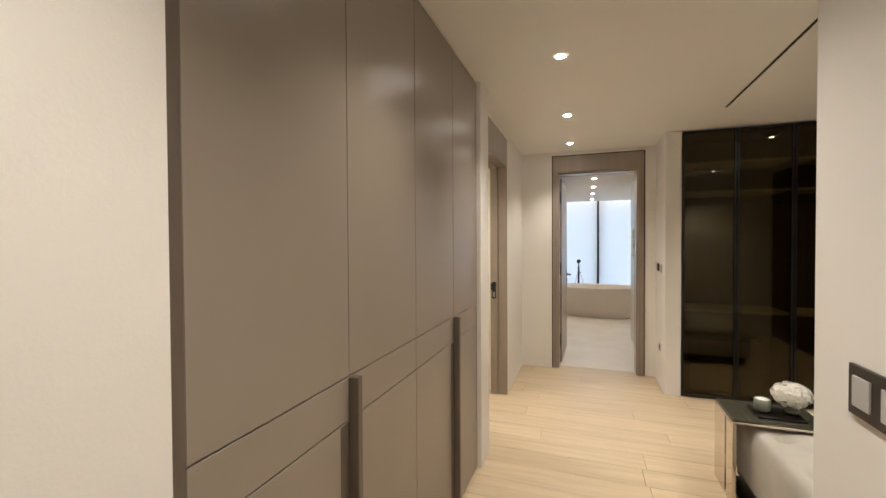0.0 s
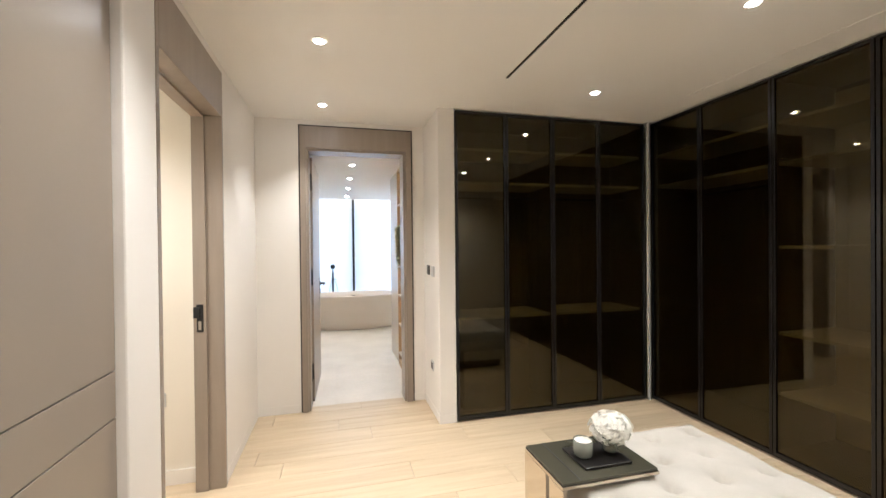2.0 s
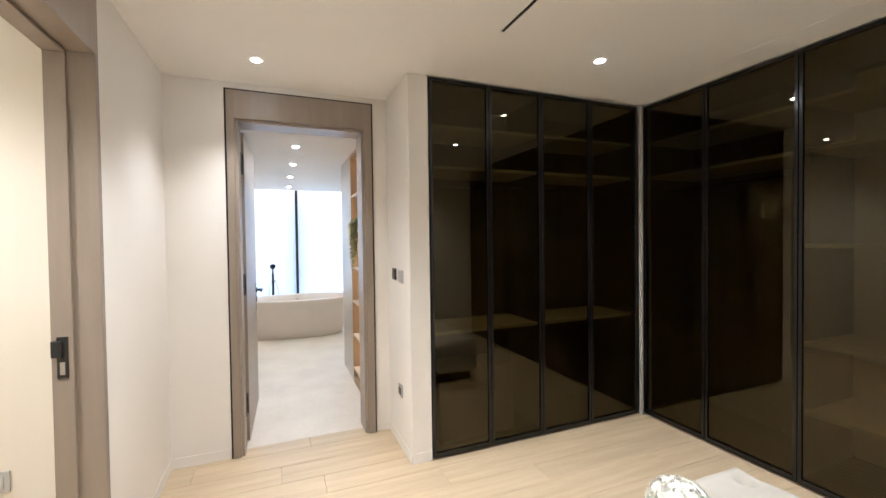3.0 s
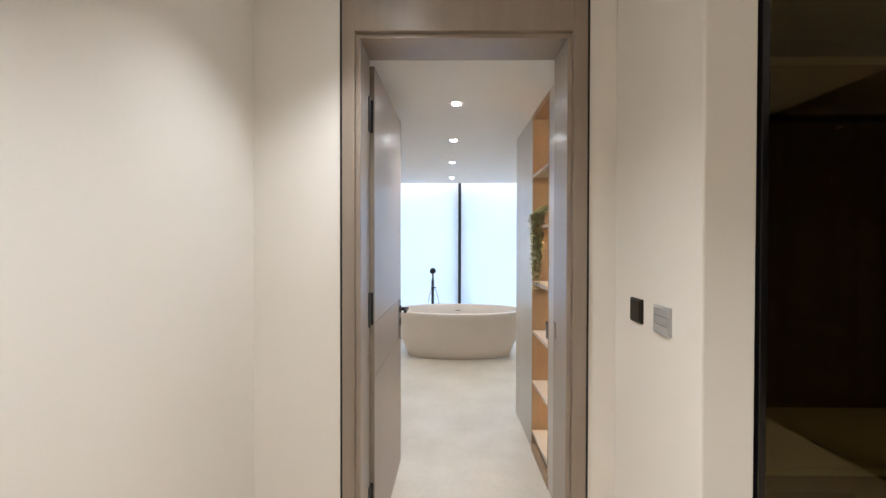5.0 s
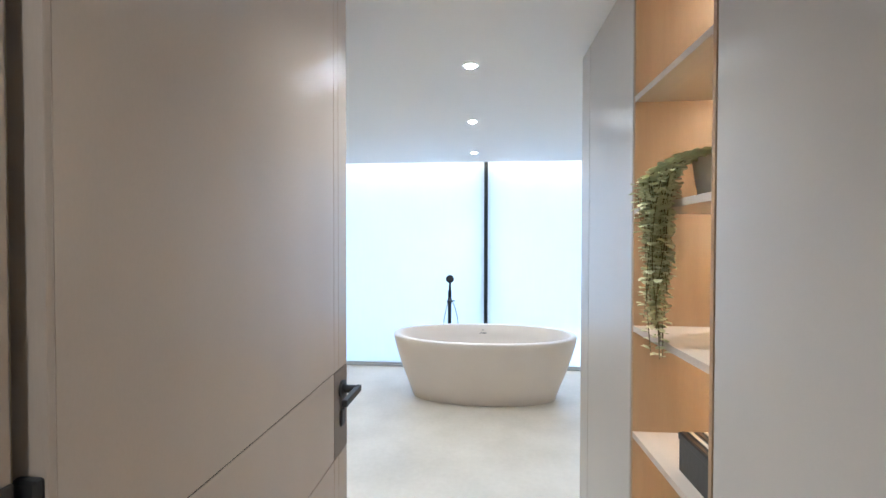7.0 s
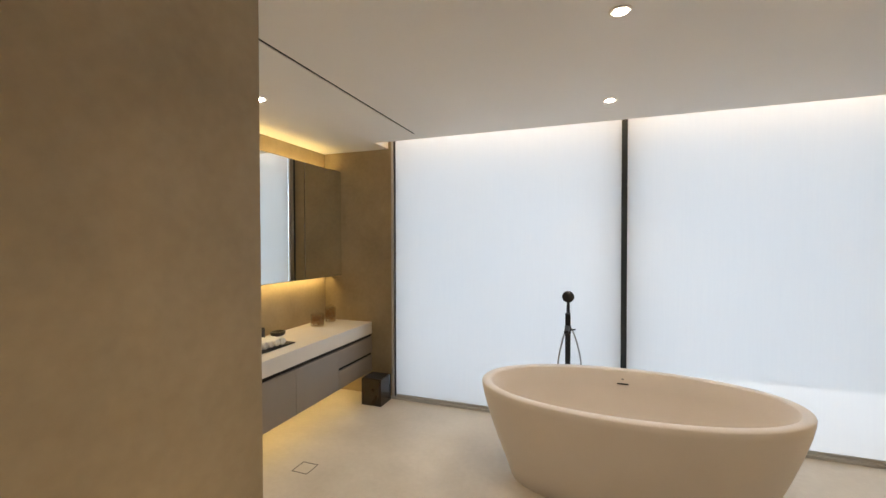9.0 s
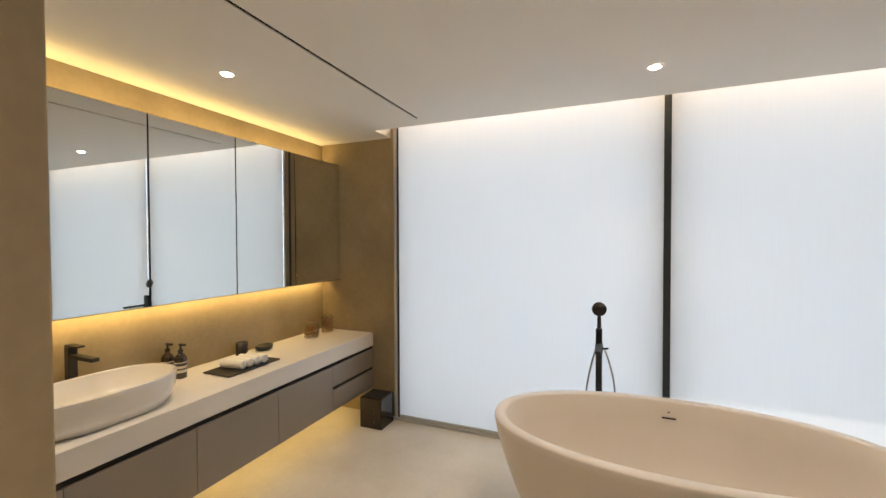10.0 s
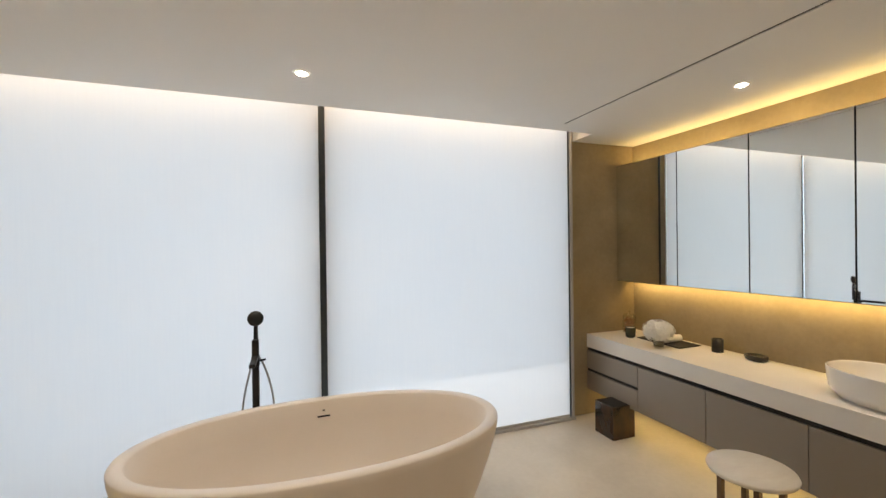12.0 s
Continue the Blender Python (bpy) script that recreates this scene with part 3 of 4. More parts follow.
# ---- ottoman, tray table and what stands on it ----
OX0, OX1, OY0, OY1, OZ = 1.02, 2.01, 1.72, 3.13, 0.45
ott = thing("ottoman", "large off-white velvet ottoman with button tufting", "ottoman", place=((OX0 + OX1) / 2, (OY0 + OY1) / 2, 0))
hw, hd = (OX1 - OX0) / 2, (OY1 - OY0) / 2
BUTTONS = [(-hw + (i + 0.5 + 0.5 * (j % 2)) * 0.255, -hd + 0.12 + j * 0.195) for j in range(7) for i in range(4) if (i + 0.5 + 0.5 * (j % 2)) * 0.255 < 2 * hw - 0.05]


def cushion():
    bm = bmesh.new()
    nx, ny, r = 64, 88, 0.07
    grid = []
    for j in range(ny + 1):
        row = []
        for i in range(nx + 1):
            x, y = -hw + 2 * hw * i / nx, -hd + 2 * hd * j / ny
            e = min(hw - abs(x), hd - abs(y))
            z = OZ - (r - math.sqrt(max(0, r * r - max(0, r - e) ** 2))) + 0.012 * (1 - (x / hw) ** 2) * (1 - (y / hd) ** 2)
            for bx, by in BUTTONS:
                q = math.hypot(x - bx, y - by)
                if q < 0.13:
                    z -= 0.050 * math.exp(-(q / 0.026) ** 2) + 0.024 * math.exp(-(q / 0.07) ** 2)
            row.append(bm.verts.new((x, y, z)))
        grid.append(row)
    for j in range(ny):
        for i in range(nx):
            bm.faces.new((grid[j][i], grid[j][i + 1], grid[j + 1][i + 1], grid[j + 1][i]))
    rim = [v for v in bm.edges if v.is_boundary]
    low = bmesh.ops.extrude_edge_only(bm, edges=rim)["geom"]
    for v in low:
        if isinstance(v, bmesh.types.BMVert):
            v.co.z = 0.10
            v.co.x *= 0.985
    bmesh.ops.recalc_face_normals(bm, faces=bm.faces[:])
    return bm


part("cushion", cushion(), VELVET, ott, "off-white tufted velvet", True)
for bx, by in BUTTONS:
    b = part("button", lathe([(0.0001, 0.004), (0.008, 0.002), (0.010, -0.003)][::-1], 12), VELVET, ott, "", True)
    b.location = (bx, by, OZ - 0.060)
part("plinth", blk(-hw + 0.05, -hd + 0.05, 0.0, hw - 0.05, hd - 0.05, 0.12, 0.004), SLATE, ott, "dark recessed plinth")

TZ = 0.50
tray = thing("side_table", "C-shaped champagne steel side table with smoked glass top", "side table", place=(1.14, 2.84, 0))
part("tabletop", blk(-0.21, -0.165, TZ - 0.012, 0.24, 0.165, TZ, 0.002), surf("olive_smoked_glass_top", (0.05, 0.047, 0.032), (0.06, 0.056, 0.04), 0.06, 4, rough_vary=0.02), tray, "olive smoked glass top")
part("rim", blk(-0.215, -0.17, TZ - 0.026, 0.245, 0.17, TZ - 0.0125, 0.002), CHROME, tray, "polished steel frame")
for y0, y1 in ((-0.17, -0.06), (-0.03, 0.17)):
    part("leg", blk(-0.215, y0, 0.0, -0.195, y1, TZ - 0.027, 0.002), CHROME, tray, "polished steel side panel")
part("foot", blk(-0.194, -0.17, 0.0, 0.2, 0.17, 0.016, 0.002), CHROME, tray, "polished steel foot")
part("joint", blk(-0.13, -0.164, TZ + 0.0003, -0.124, 0.164, TZ + 0.0012), GAP, tray)
cup_tray = thing("tray", "small dark glass tray on the side table", "tray", place=(1.17, 2.83, TZ))
part("base", blk(-0.10, -0.10, 0.0013, 0.13, 0.09, 0.012, 0.003), SLATE, cup_tray)


def candle(x, y, z, r=0.042, h=0.075, label="white candle in a grey-green glass", glassm=None):
    c = thing("candle", label, "candle", place=(x, y, z))
    part("glass", lathe([(r * 0.72, 0), (r * 0.98, 0.012), (r, h), (r * 0.92, h), (r * 0.90, h - 0.008), (0.0001, h - 0.008)], 28), glassm or CANDLE, c, "", True)
    part("wax", lathe([(r * 0.89, h - 0.0075), (r * 0.88, h - 0.004), (0.0001, h - 0.004)], 24), WAX, c, "white wax", True)


def flowers(x, y, z, r, seed):
    """A round head of many small petals in a low glass."""
    v = thing("vase_of_flowers", "white hydrangea head in a small clear glass vase", "flowers", place=(x, y, z))
    part("vase", lathe([(0.032, 0.0), (0.038, 0.006), (0.040, 0.060), (0.037, 0.060), (0.034, 0.012), (0.0001, 0.010)], 28), CLEAR, v, "clear glass vase", True)
    part("water", lathe([(0.0001, 0.0125), (0.032, 0.0125), (0.034, 0.045), (0.0001, 0.045)], 24), surf("stem_water", (0.30, 0.29, 0.22), (0.42, 0.41, 0.33), 0.1, 30), v, "", True)
    rnd, bm = random.Random(seed), bmesh.new()
    for k in range(420):
        d = Vector((rnd.gauss(0, 1), rnd.gauss(0, 1), rnd.gauss(0.25, 0.9))).normalized()
        c = Vector((0, 0, 0.056 + r * 0.70)) + Vector((d.x * r * 1.12, d.y * r * 1.05, d.z * r * 0.82)) * rnd.uniform(0.82, 1.05)
        side = d.cross(Vector((rnd.random(), rnd.random(), rnd.random()))).normalized()
        up = d.cross(side)
        s = r * rnd.uniform(0.12, 0.20)
        for q in range(4):
            a = q * math.pi / 2 + rnd.random() * 0.4
            e, f = math.cos(a) * side + math.sin(a) * up, -math.sin(a) * side + math.cos(a) * up
            vs = [bm.verts.new(c), bm.verts.new(c + s * (0.6 * e + 0.45 * f) + d * s * 0.25), bm.verts.new(c + s * 1.05 * e + d * s * 0.1), bm.verts.new(c + s * (0.6 * e - 0.45 * f) + d * s * 0.25)]
            bm.faces.new(vs)
    part("flower_head", bm, PETAL, v, "white petals")
    core = lathe([(0.0001, -r * 0.6), (r * 0.62, -r * 0.35), (r * 0.80, 0), (r * 0.62, r * 0.40), (0.0001, r * 0.56)], 20, at=(0, 0, 0.056 + r * 0.70))
    part("flower_core", core, PETAL, v, "", True)
    part("stem", tube([(0, 0, 0.015), (0.006, 0.004, 0.06), (0, 0, 0.10)], 0.006, 8), STEM, v, "", True)


candle(1.118, 2.825, TZ + 0.012)
flowers(1.255, 2.82, TZ + 0.012, 0.082, 3)


# ---- tall cabinets with niche in the bathroom corridor ----
KX = 0.793
def tall_cabinet(y0, y1, label):
    c = thing("tall_cabinet", label, "cabinet", "corridor cabinets", (KX, y0, 0))
    part("body", blk(0.020, 0.001, 0.0, 0.40, y1 - y0 - 0.001, CEIL_B - 0.004), CABINET, c)
    part("door", blk(0.0, 0.002, 0.012, 0.0195, y1 - y0 - 0.002, CEIL_B - 0.006, 0.0015), CABINET, c, "tall greige veneer door")


tall_cabinet(5.225, 5.799, "tall greige veneer cabinet with flush door")
tall_cabinet(6.275, 6.80, "tall greige veneer cabinet with flush door at the corridor end")
tagged(built("trim_cabinet_end", CABINET, "greige end panel of the cabinet run", (KX, 6.802, 0.0, 0.82, 6.935, CEIL_B - 0.004), bevel=0.0015), category="panel")
SHELVES = [0.155, 0.51, 0.865, 1.215, 1.60, 1.965]
niche = thing("open_shelves", "open oak-lined shelf niche with lit shelves", "shelves", place=(KX, 5.803, 0))
NW = 0.467
part("back", blk(0.385, 0.0, 0.0, 0.40, NW, CEIL_B - 0.004), NICHE, niche)
part("side", blk(0.0, 0.0, 0.0, 0.384, 0.012, CEIL_B - 0.004), NICHE, niche)
part("side", blk(0.0, NW - 0.012, 0.0, 0.384, NW, CEIL_B - 0.004), NICHE, niche)
part("top", blk(0.0, 0.0125, 2.355, 0.384, NW - 0.0125, CEIL_B - 0.004), NICHE, niche)
part("base", blk(0.0, 0.0125, 0.0, 0.384, NW - 0.0125, 0.06), NICHE, niche)
for sz in SHELVES:
    sh = part("shelf", blk(0.0, 0.0125, sz - 0.02, 0.384, NW - 0.0125, sz, 0.001), SHELF, niche, "pale shelf board")
for sz in SHELVES[1:] + [2.375]:
    part("led_strip", blk(0.355, 0.02, sz - 0.0265, 0.37, NW - 0.02, sz - 0.0205), LED_GLOW, niche, "warm glowing light strip")


def trailing_plant(place):
    p = thing("trailing_plant", "trailing artificial plant with dusty green leaves in a white pot", "plant", place=place)
    part("pot", lathe([(0.052, 0), (0.060, 0.004), (0.078, 0.125), (0.072, 0.125), (0.062, 0.10), (0.0001, 0.10)], 30), POT, p, "white textured pot", True)
    rnd, bm, stems = random.Random(8), bmesh.new(), bmesh.new()
    for k in range(50):
        drop = rnd.uniform(0.12, 0.36) if k % 4 else rnd.uniform(0.36, 0.52)
        ox, oy = rnd.uniform(-0.03, 0.03), rnd.uniform(-0.045, 0.045)
        out = -0.135 - rnd.uniform(0.0, 0.055)
        yy = oy + rnd.uniform(-0.06, 0.06) + 0.03
        path = []
        for s in range(15):
            u = s / 14
            if u < 0.4:
                v = u / 0.4
                path.append(Vector((ox + (out - ox) * v, oy + (yy - oy) * v, 0.11 + 0.035 * math.sin(v * math.pi * 0.9) - 0.05 * v)))
            else:
                v = (u - 0.4) / 0.6
                path.append(Vector((out + 0.012 * math.sin(v * 5 + k), yy * (1 - 0.6 * v) + 0.008 * math.sin(4 * v + k * 2), 0.078 - drop * v)))
        tube(path, 0.0012, 4, stems)
        length = sum((b - a).length for a, b in zip(path, path[1:]))
        n = int(length / 0.0080)
        for q in range(n):
            u = (q + 0.5) / n * 14
            i = min(int(u), 13)
            c = path[i].lerp(path[i + 1], u - i)
            a = q * 2.4 + rnd.uniform(-0.4, 0.4)
            d = Vector((math.cos(a), math.sin(a), rnd.uniform(-0.5, 0.35))).normalized()
            side = d.cross(Vector((0, 0, 1))).normalized()
            s = rnd.uniform(0.016, 0.027) * (1 - 0.2 * u / 14)
            up = side.cross(d) * s * 0.18
            t0 = bm.verts.new(c)
            m1, m2 = bm.verts.new(c + d * s * 0.55), bm.verts.new(c + d * s * 1.25)
            l1, l2 = bm.verts.new(c + d * s * 0.5 + side * s * 0.6 + up), bm.verts.new(c + d * s * 1.0 + side * s * 0.46 + up)
            r1, r2 = bm.verts.new(c + d * s * 0.5 - side * s * 0.6 + up), bm.verts.new(c + d * s * 1.0 - side * s * 0.46 + up)
            for f in ((t0, m1, l1), (l1, m1, m2, l2), (t0, r1, m1), (r1, r2, m2, m1)):
                bm.faces.new(f)
    tagged(part("stem", stems, STEM, p), kind="stuff")
    tagged(part("foliage", bm, LEAF, p, "dusty green leaves"), kind="stuff")


trailing_plant((KX + 0.145, 6.02, 1.60))
box = thing("decorative_box", "black box with cream and brown striped lid", "box", place=(KX + 0.15, 5.93, 0.865))
part("body", blk(-0.11, -0.10, 0.0, 0.11, 0.10, 0.085, 0.002), SLATE, box)
part("lid", blk(-0.112, -0.102, 0.0855, 0.112, 0.102, 0.105, 0.002), SLATE, box)
for k in range(11):
    part("stripe", blk(-0.105 + k * 0.0193, -0.098, 0.1052, -0.095 + k * 0.0193, 0.098, 0.1075, 0.0005), PAPER if k % 2 else BRONZE, box)


# ---- bathtub and its filler ----
tub = thing("bathtub", "freestanding oval matt cream cast-stone bathtub", "bathtub", place=(0.35, 8.85, 0))
TH = 0.61
# half length, half width and height of the rings, outside up and inside down
RINGS = [(0.675, 0.27, 0.0), (0.685, 0.277, 0.008), (0.725, 0.318, 0.12), (0.78, 0.372, 0.26), (0.828, 0.420, 0.40), (0.860, 0.452, 0.51), (0.873, 0.466, 0.57), (0.876, 0.469, TH - 0.008), (0.872, 0.465, TH),
         (0.822, 0.415, TH), (0.816, 0.409, TH - 0.006), (0.792, 0.386, 0.50), (0.75, 0.345, 0.36), (0.69, 0.29, 0.22), (0.61, 0.22, 0.15), (0.40, 0.14, 0.13), (0.0005, 0.0005, 0.125)]


def oval_shell(rings, seg=112, power=2.12):
    bm, made = bmesh.new(), []
    for rx, ry, z in rings:
        ring = []
        for k in range(seg):
            c, q = math.cos(2 * math.pi * k / seg), math.sin(2 * math.pi * k / seg)
            f = (abs(c) ** power + abs(q) ** power) ** (-1 / power)
            ring.append(bm.verts.new((rx * c * f, ry * q * f, z)))
        made.append(ring)
    for a, b in zip(made, made[1:]):
        for k in range(seg):
            bm.faces.new((a[k], a[(k + 1) % seg], b[(k + 1) % seg], b[k]))
    bm.faces.new(made[0][::-1])
    bm.faces.new(made[-1])
    return bm


part("shell", oval_shell(RINGS), STONE_TUB, tub, "", True)
part("overflow_slot", blk(-0.035, 0.382, 0.520, 0.035, 0.398, 0.527, 0.001), BLACK, tub, "dark overflow slot")
part("maker_mark", blk(-0.006, 0.388, 0.552, 0.006, 0.404, 0.557, 0.001), BLACK, tub)

fil = thing("bath_filler", "black floor-standing bath filler with hand shower", "tap", place=(-0.02, 9.43, 0))
part("base_plate", lathe([(0.05, 0), (0.05, 0.008), (0.03, 0.012)], 28), BLACK, fil, "", True)
part("column", blk(-0.019, -0.019, 0.01, 0.019, 0.019, 0.955, 0.004), BLACK, fil)
part("valve", blk(-0.022, -0.026, 0.80, 0.022, 0.026, 0.86, 0.004), BLACK, fil)
part("spout", blk(-0.016, -0.22, 0.845, 0.016, -0.0195, 0.866, 0.004), BLACK, fil)
sh = part("hand_shower", lathe([(0.012, 0.86), (0.013, 0.97), (0.011, 1.03)], 16), BLACK, fil, "round black hand shower", True)
sh.location = (0.0, 0.034, 0.0)
head = part("shower_head", lathe([(0.012, -0.014), (0.043, -0.008), (0.045, 0.004), (0.040, 0.010), (0.0001, 0.012)], 32), BLACK, fil, "round black hand shower", True)
head.matrix_local = pose(0.0, 0.03, 1.075, 78, 0, 0)
part("lever", tube([(0.022, 0, 0.83), (0.055, 0, 0.835)], 0.006, 10), BLACK, fil, "", True)
hose = [(0.02 + 0.075 * math.sin(u * math.pi) ** 0.8 * (1 if u < 0.5 else 1), 0.03, 0.84 - 0.42 * math.sin(u * math.pi * 0.5)) for u in [k / 14 for k in range(15)]]
part("hose", tube(hose, 0.006, 8), ALU, fil, "grey metal hose", True)
part("hose", tube([(-0.02 - 0.06 * math.sin(k / 14 * math.pi * 0.55), 0.03, 0.82 - 0.40 * k / 14) for k in range(15)], 0.006, 8), ALU, fil, "grey metal hose", True)


# ---- vanities ----
MODS = [7.0, 7.55, 8.097, 8.645, 9.187, 9.752]
EAST_DOORS = [7.0, 7.53, 8.062, 8.596, 9.125, 9.752]


def mirrored(side, x):
    """x for the west side; its mirror image on the east."""
    return x if side == 0 else 2 * MID - x


def sblk(side, x0, y0, z0, x1, y1, z1, bevel=0.0):
    a, b = sorted((mirrored(side, x0), mirrored(side, x1)))
    return blk(a, y0, z0, b, y1, z1, bevel)


FX = -1.886
for side in (0, 1):
    for i, (a, b) in enumerate(zip(MODS, MODS[1:])):
        unit = thing("vanity_unit", "wall-hung taupe vanity drawer unit" if i == 4 else "wall-hung taupe vanity unit with plain front", "vanity", "vanity units")
        part("body", sblk(side, LEFT + 0.002, a + 0.0005, 0.228, FX - 0.021, b - 0.0005, 0.593), CARCASS, unit)
        if i == 4:
            for z0, z1 in ((0.228, 0.385), (0.412, 0.567)):
                part("drawer", sblk(side, FX - 0.020, a + 0.0015, z0, FX, b - 0.0015, z1, 0.0015), TAUPE, unit, "taupe lacquered drawer front")
            part("grip_channel", sblk(side, FX - 0.0205, a + 0.0005, 0.3855, FX - 0.012, b - 0.0005, 0.4115), GAP, unit, "black grip channel")
        else:
            part("front", sblk(side, FX - 0.020, a + 0.0015, 0.228, FX, b - 0.0015, 0.567, 0.0015), TAUPE, unit, "taupe lacquered front")
        part("grip_channel", sblk(side, FX - 0.0205, a + 0.0005, 0.5675, FX - 0.012, b - 0.0005, 0.5945), GAP, unit, "black grip channel")
    top = tagged(finish("worktop", sblk(side, LEFT + 0.002, 6.96, 0.595, FX, 9.753, 0.71, 0.003), COUNTER), "thick white solid-surface vanity worktop", "worktop")
    cab = thing("mirror_cabinet", "wide mirror cabinet with thin black edges, lit above and below", "mirror")
    part("body", sblk(side, LEFT + 0.002, 7.0, 1.163, -2.236, 9.75, 2.200, 0.001), BLACK, cab, "black edge")
    for a, b in zip(*((MODS, MODS[1:]) if side == 0 else (EAST_DOORS, EAST_DOORS[1:]))):
        part("mirror_door", sblk(side, -2.235, a + 0.004, 1.168, -2.228, b - 0.004, 2.195, 0.0008), MIRROR, cab, "mirror door")
    for z, x in ((2.2005, LEFT + 0.06), (1.1585, LEFT + 0.05)):
        part("strip_profile", sblk(side, x - 0.01, 7.02, z, x + 0.01, 9.73, z + 0.004), ALU, cab)


def basin(side):
    b = thing("vessel_basin", "oval white ceramic vessel basin on the worktop", "basin", "vessel basins", (mirrored(side, -2.13), 7.790, 0.71))
    prof = [(0.80, 0.0), (0.86, 0.004), (0.97, 0.05), (1.0, 0.146), (0.996, 0.152), (0.972, 0.152), (0.96, 0.143), (0.90, 0.06), (0.70, 0.032), (0.12, 0.022), (0.0001, 0.022)]
    part("bowl", lathe(prof, 72, 0.20, 0.335, power=2.5), CERAMIC, b, "", True)
    part("waste", lathe([(0.03, 0.0225), (0.03, 0.027), (0.0001, 0.029)], 24), CERAMIC, b, "", True)
    w = 1 if side == 0 else -1
    f = thing("basin_tap", "tall square black basin mixer tap", "tap", "basin taps", (mirrored(side, -2.37), 7.81, 0.71))
    part("column", blk(-0.019, -0.019, 0.0, 0.019, 0.019, 0.298, 0.003), BLACK, f)
    part("spout", blk(min(0.018 * w, 0.20 * w), -0.017, 0.243, max(0.018 * w, 0.20 * w), 0.017, 0.262, 0.003), BLACK, f)
    part("lever", blk(min(-0.018 * w, 0.08 * w), -0.018, 0.2985, max(-0.018 * w, 0.085 * w), 0.018, 0.308, 0.003), BLACK, f)


basin(0)
basin(1)
CT = 0.71


def pump_bottle(x, y):
    b = thing("soap_bottle", "dark amber pump bottle with cream label", "bottle", "soap bottles", (x, y, CT))
    part("bottle", lathe([(0.031, 0), (0.033, 0.004), (0.033, 0.115), (0.025, 0.132), (0.013, 0.142), (0.012, 0.150)], 28), AMBER, b, "", True)
    lab = part("label", lathe([(0.0332, 0.035), (0.0337, 0.036), (0.0337, 0.095), (0.0332, 0.096)], 28), PAPER, b, "cream printed label", True)
    for k, h in ((0.075, 0.016), (0.052, 0.008)):
        part("print_band", lathe([(0.0338, k), (0.0341, k + 0.001), (0.0341, k + h), (0.0338, k + h)], 28), SLATE, b, "dark printed band", True)
    part("collar", lathe([(0.0145, 0.1505), (0.0145, 0.166), (0.006, 0.168), (0.005, 0.19), (0.0001, 0.19)], 18), BLACK, b, "", True)
    part("nozzle", blk(-0.008, -0.008, 0.1905, 0.042, 0.008, 0.202, 0.003), BLACK, b, "black pump nozzle")


def jar(x, y, r, h):
    j = thing("glass_jar", "lidded clear glass jar filled with dried potpourri", "jar", "potpourri jars", (x, y, CT))
    part("glass", lathe([(r * 0.94, 0), (r, 0.006), (r, h * 0.74), (r * 0.85, h * 0.80), (r * 0.83, h * 0.79), (r * 0.97, h * 0.73), (r * 0.97, 0.008), (0.0001, 0.007)], 28), JAR_GLASS, j, "", True)
    rnd, bm = random.Random(int(r * 1e4)), bmesh.new()
    for k in range(110):
        a, q, z = rnd.uniform(0, 6.283), r * 0.86 * math.sqrt(rnd.random()), rnd.uniform(0.012, h * 0.66)
        s = rnd.uniform(0.006, 0.011)
        bmesh.ops.create_icosphere(bm, subdivisions=1, radius=s, matrix=Matrix.Translation((q * math.cos(a), q * math.sin(a), z + 0.004)) @ Euler((a, z * 90, q * 80)).to_matrix().to_4x4() @ Matrix.Diagonal((1.3, 0.8, 0.5, 1)))
    part("potpourri", bm, DRIED, j, "brown dried petals")
    part("lid", lathe([(r * 0.86, h * 0.805), (r * 0.80, h * 0.86), (r * 0.2, h * 0.90), (r * 0.16, h * 0.93), (r * 0.24, h * 0.97), (0.0001, h)], 24), JAR_GLASS, j, "glass lid with knob", True)


def slate_tray(x, y, wx, wy, label):
    t = thing("tray", label, "tray", place=(x, y, CT))
    part("base", blk(-wx / 2, -wy / 2, 0.004, wx / 2, wy / 2, 0.011, 0.002), SLATE, t)
    for fx in (-0.4, 0.4):
        for fy in (-0.4, 0.4):
            part("foot", blk(fx * wx - 0.008, fy * wy - 0.008, 0.0, fx * wx + 0.008, fy * wy + 0.008, 0.004), SLATE, t)
    return t


def rolled_towel(x, y, z, turn, ln=0.16, r=0.027):
    t = thing("rolled_towel", "small rolled white terry towel on the tray", "towel", "rolled towels", (x, y, z))
    t.rotation_euler = (0, 0, radians(turn))
    rnd, bm, seg = random.Random(int(y * 1000)), bmesh.new(), 28
    rows = []
    for u, k in ((-0.5, 0.30), (-0.5, 0.62), (-0.497, 0.90), (-0.47, 0.98), (-0.25, 1.0), (0.0, 0.97), (0.25, 1.0), (0.47, 0.98), (0.497, 0.90), (0.5, 0.62), (0.5, 0.30)):
        # the rolled cloth: a flap edge stands proud along one side
        row = []
        for q in range(seg):
            ang = 2 * math.pi * q / seg
            rad = r * k * (1.0 + 0.10 * (q / seg if k > 0.8 else 0) + rnd.uniform(-0.02, 0.02))
            row.append(bm.verts.new((u * ln + (0.004 * math.sin(6 * ang) if abs(u) > 0.49 and k < 0.8 else 0), rad * math.cos(ang), r + rad * math.sin(ang))))
        rows.append(row)
    for lo, hi in zip(rows, rows[1:]):
        for q in range(seg):
            bm.faces.new((lo[q], lo[(q + 1) % seg], hi[(q + 1) % seg], hi[q]))
    bm.faces.new(rows[0][::-1])
    bm.faces.new(rows[-1])
    bmesh.ops.recalc_face_normals(bm, faces=bm.faces[:])
    part("roll", bm, TOWEL, t, "", True)


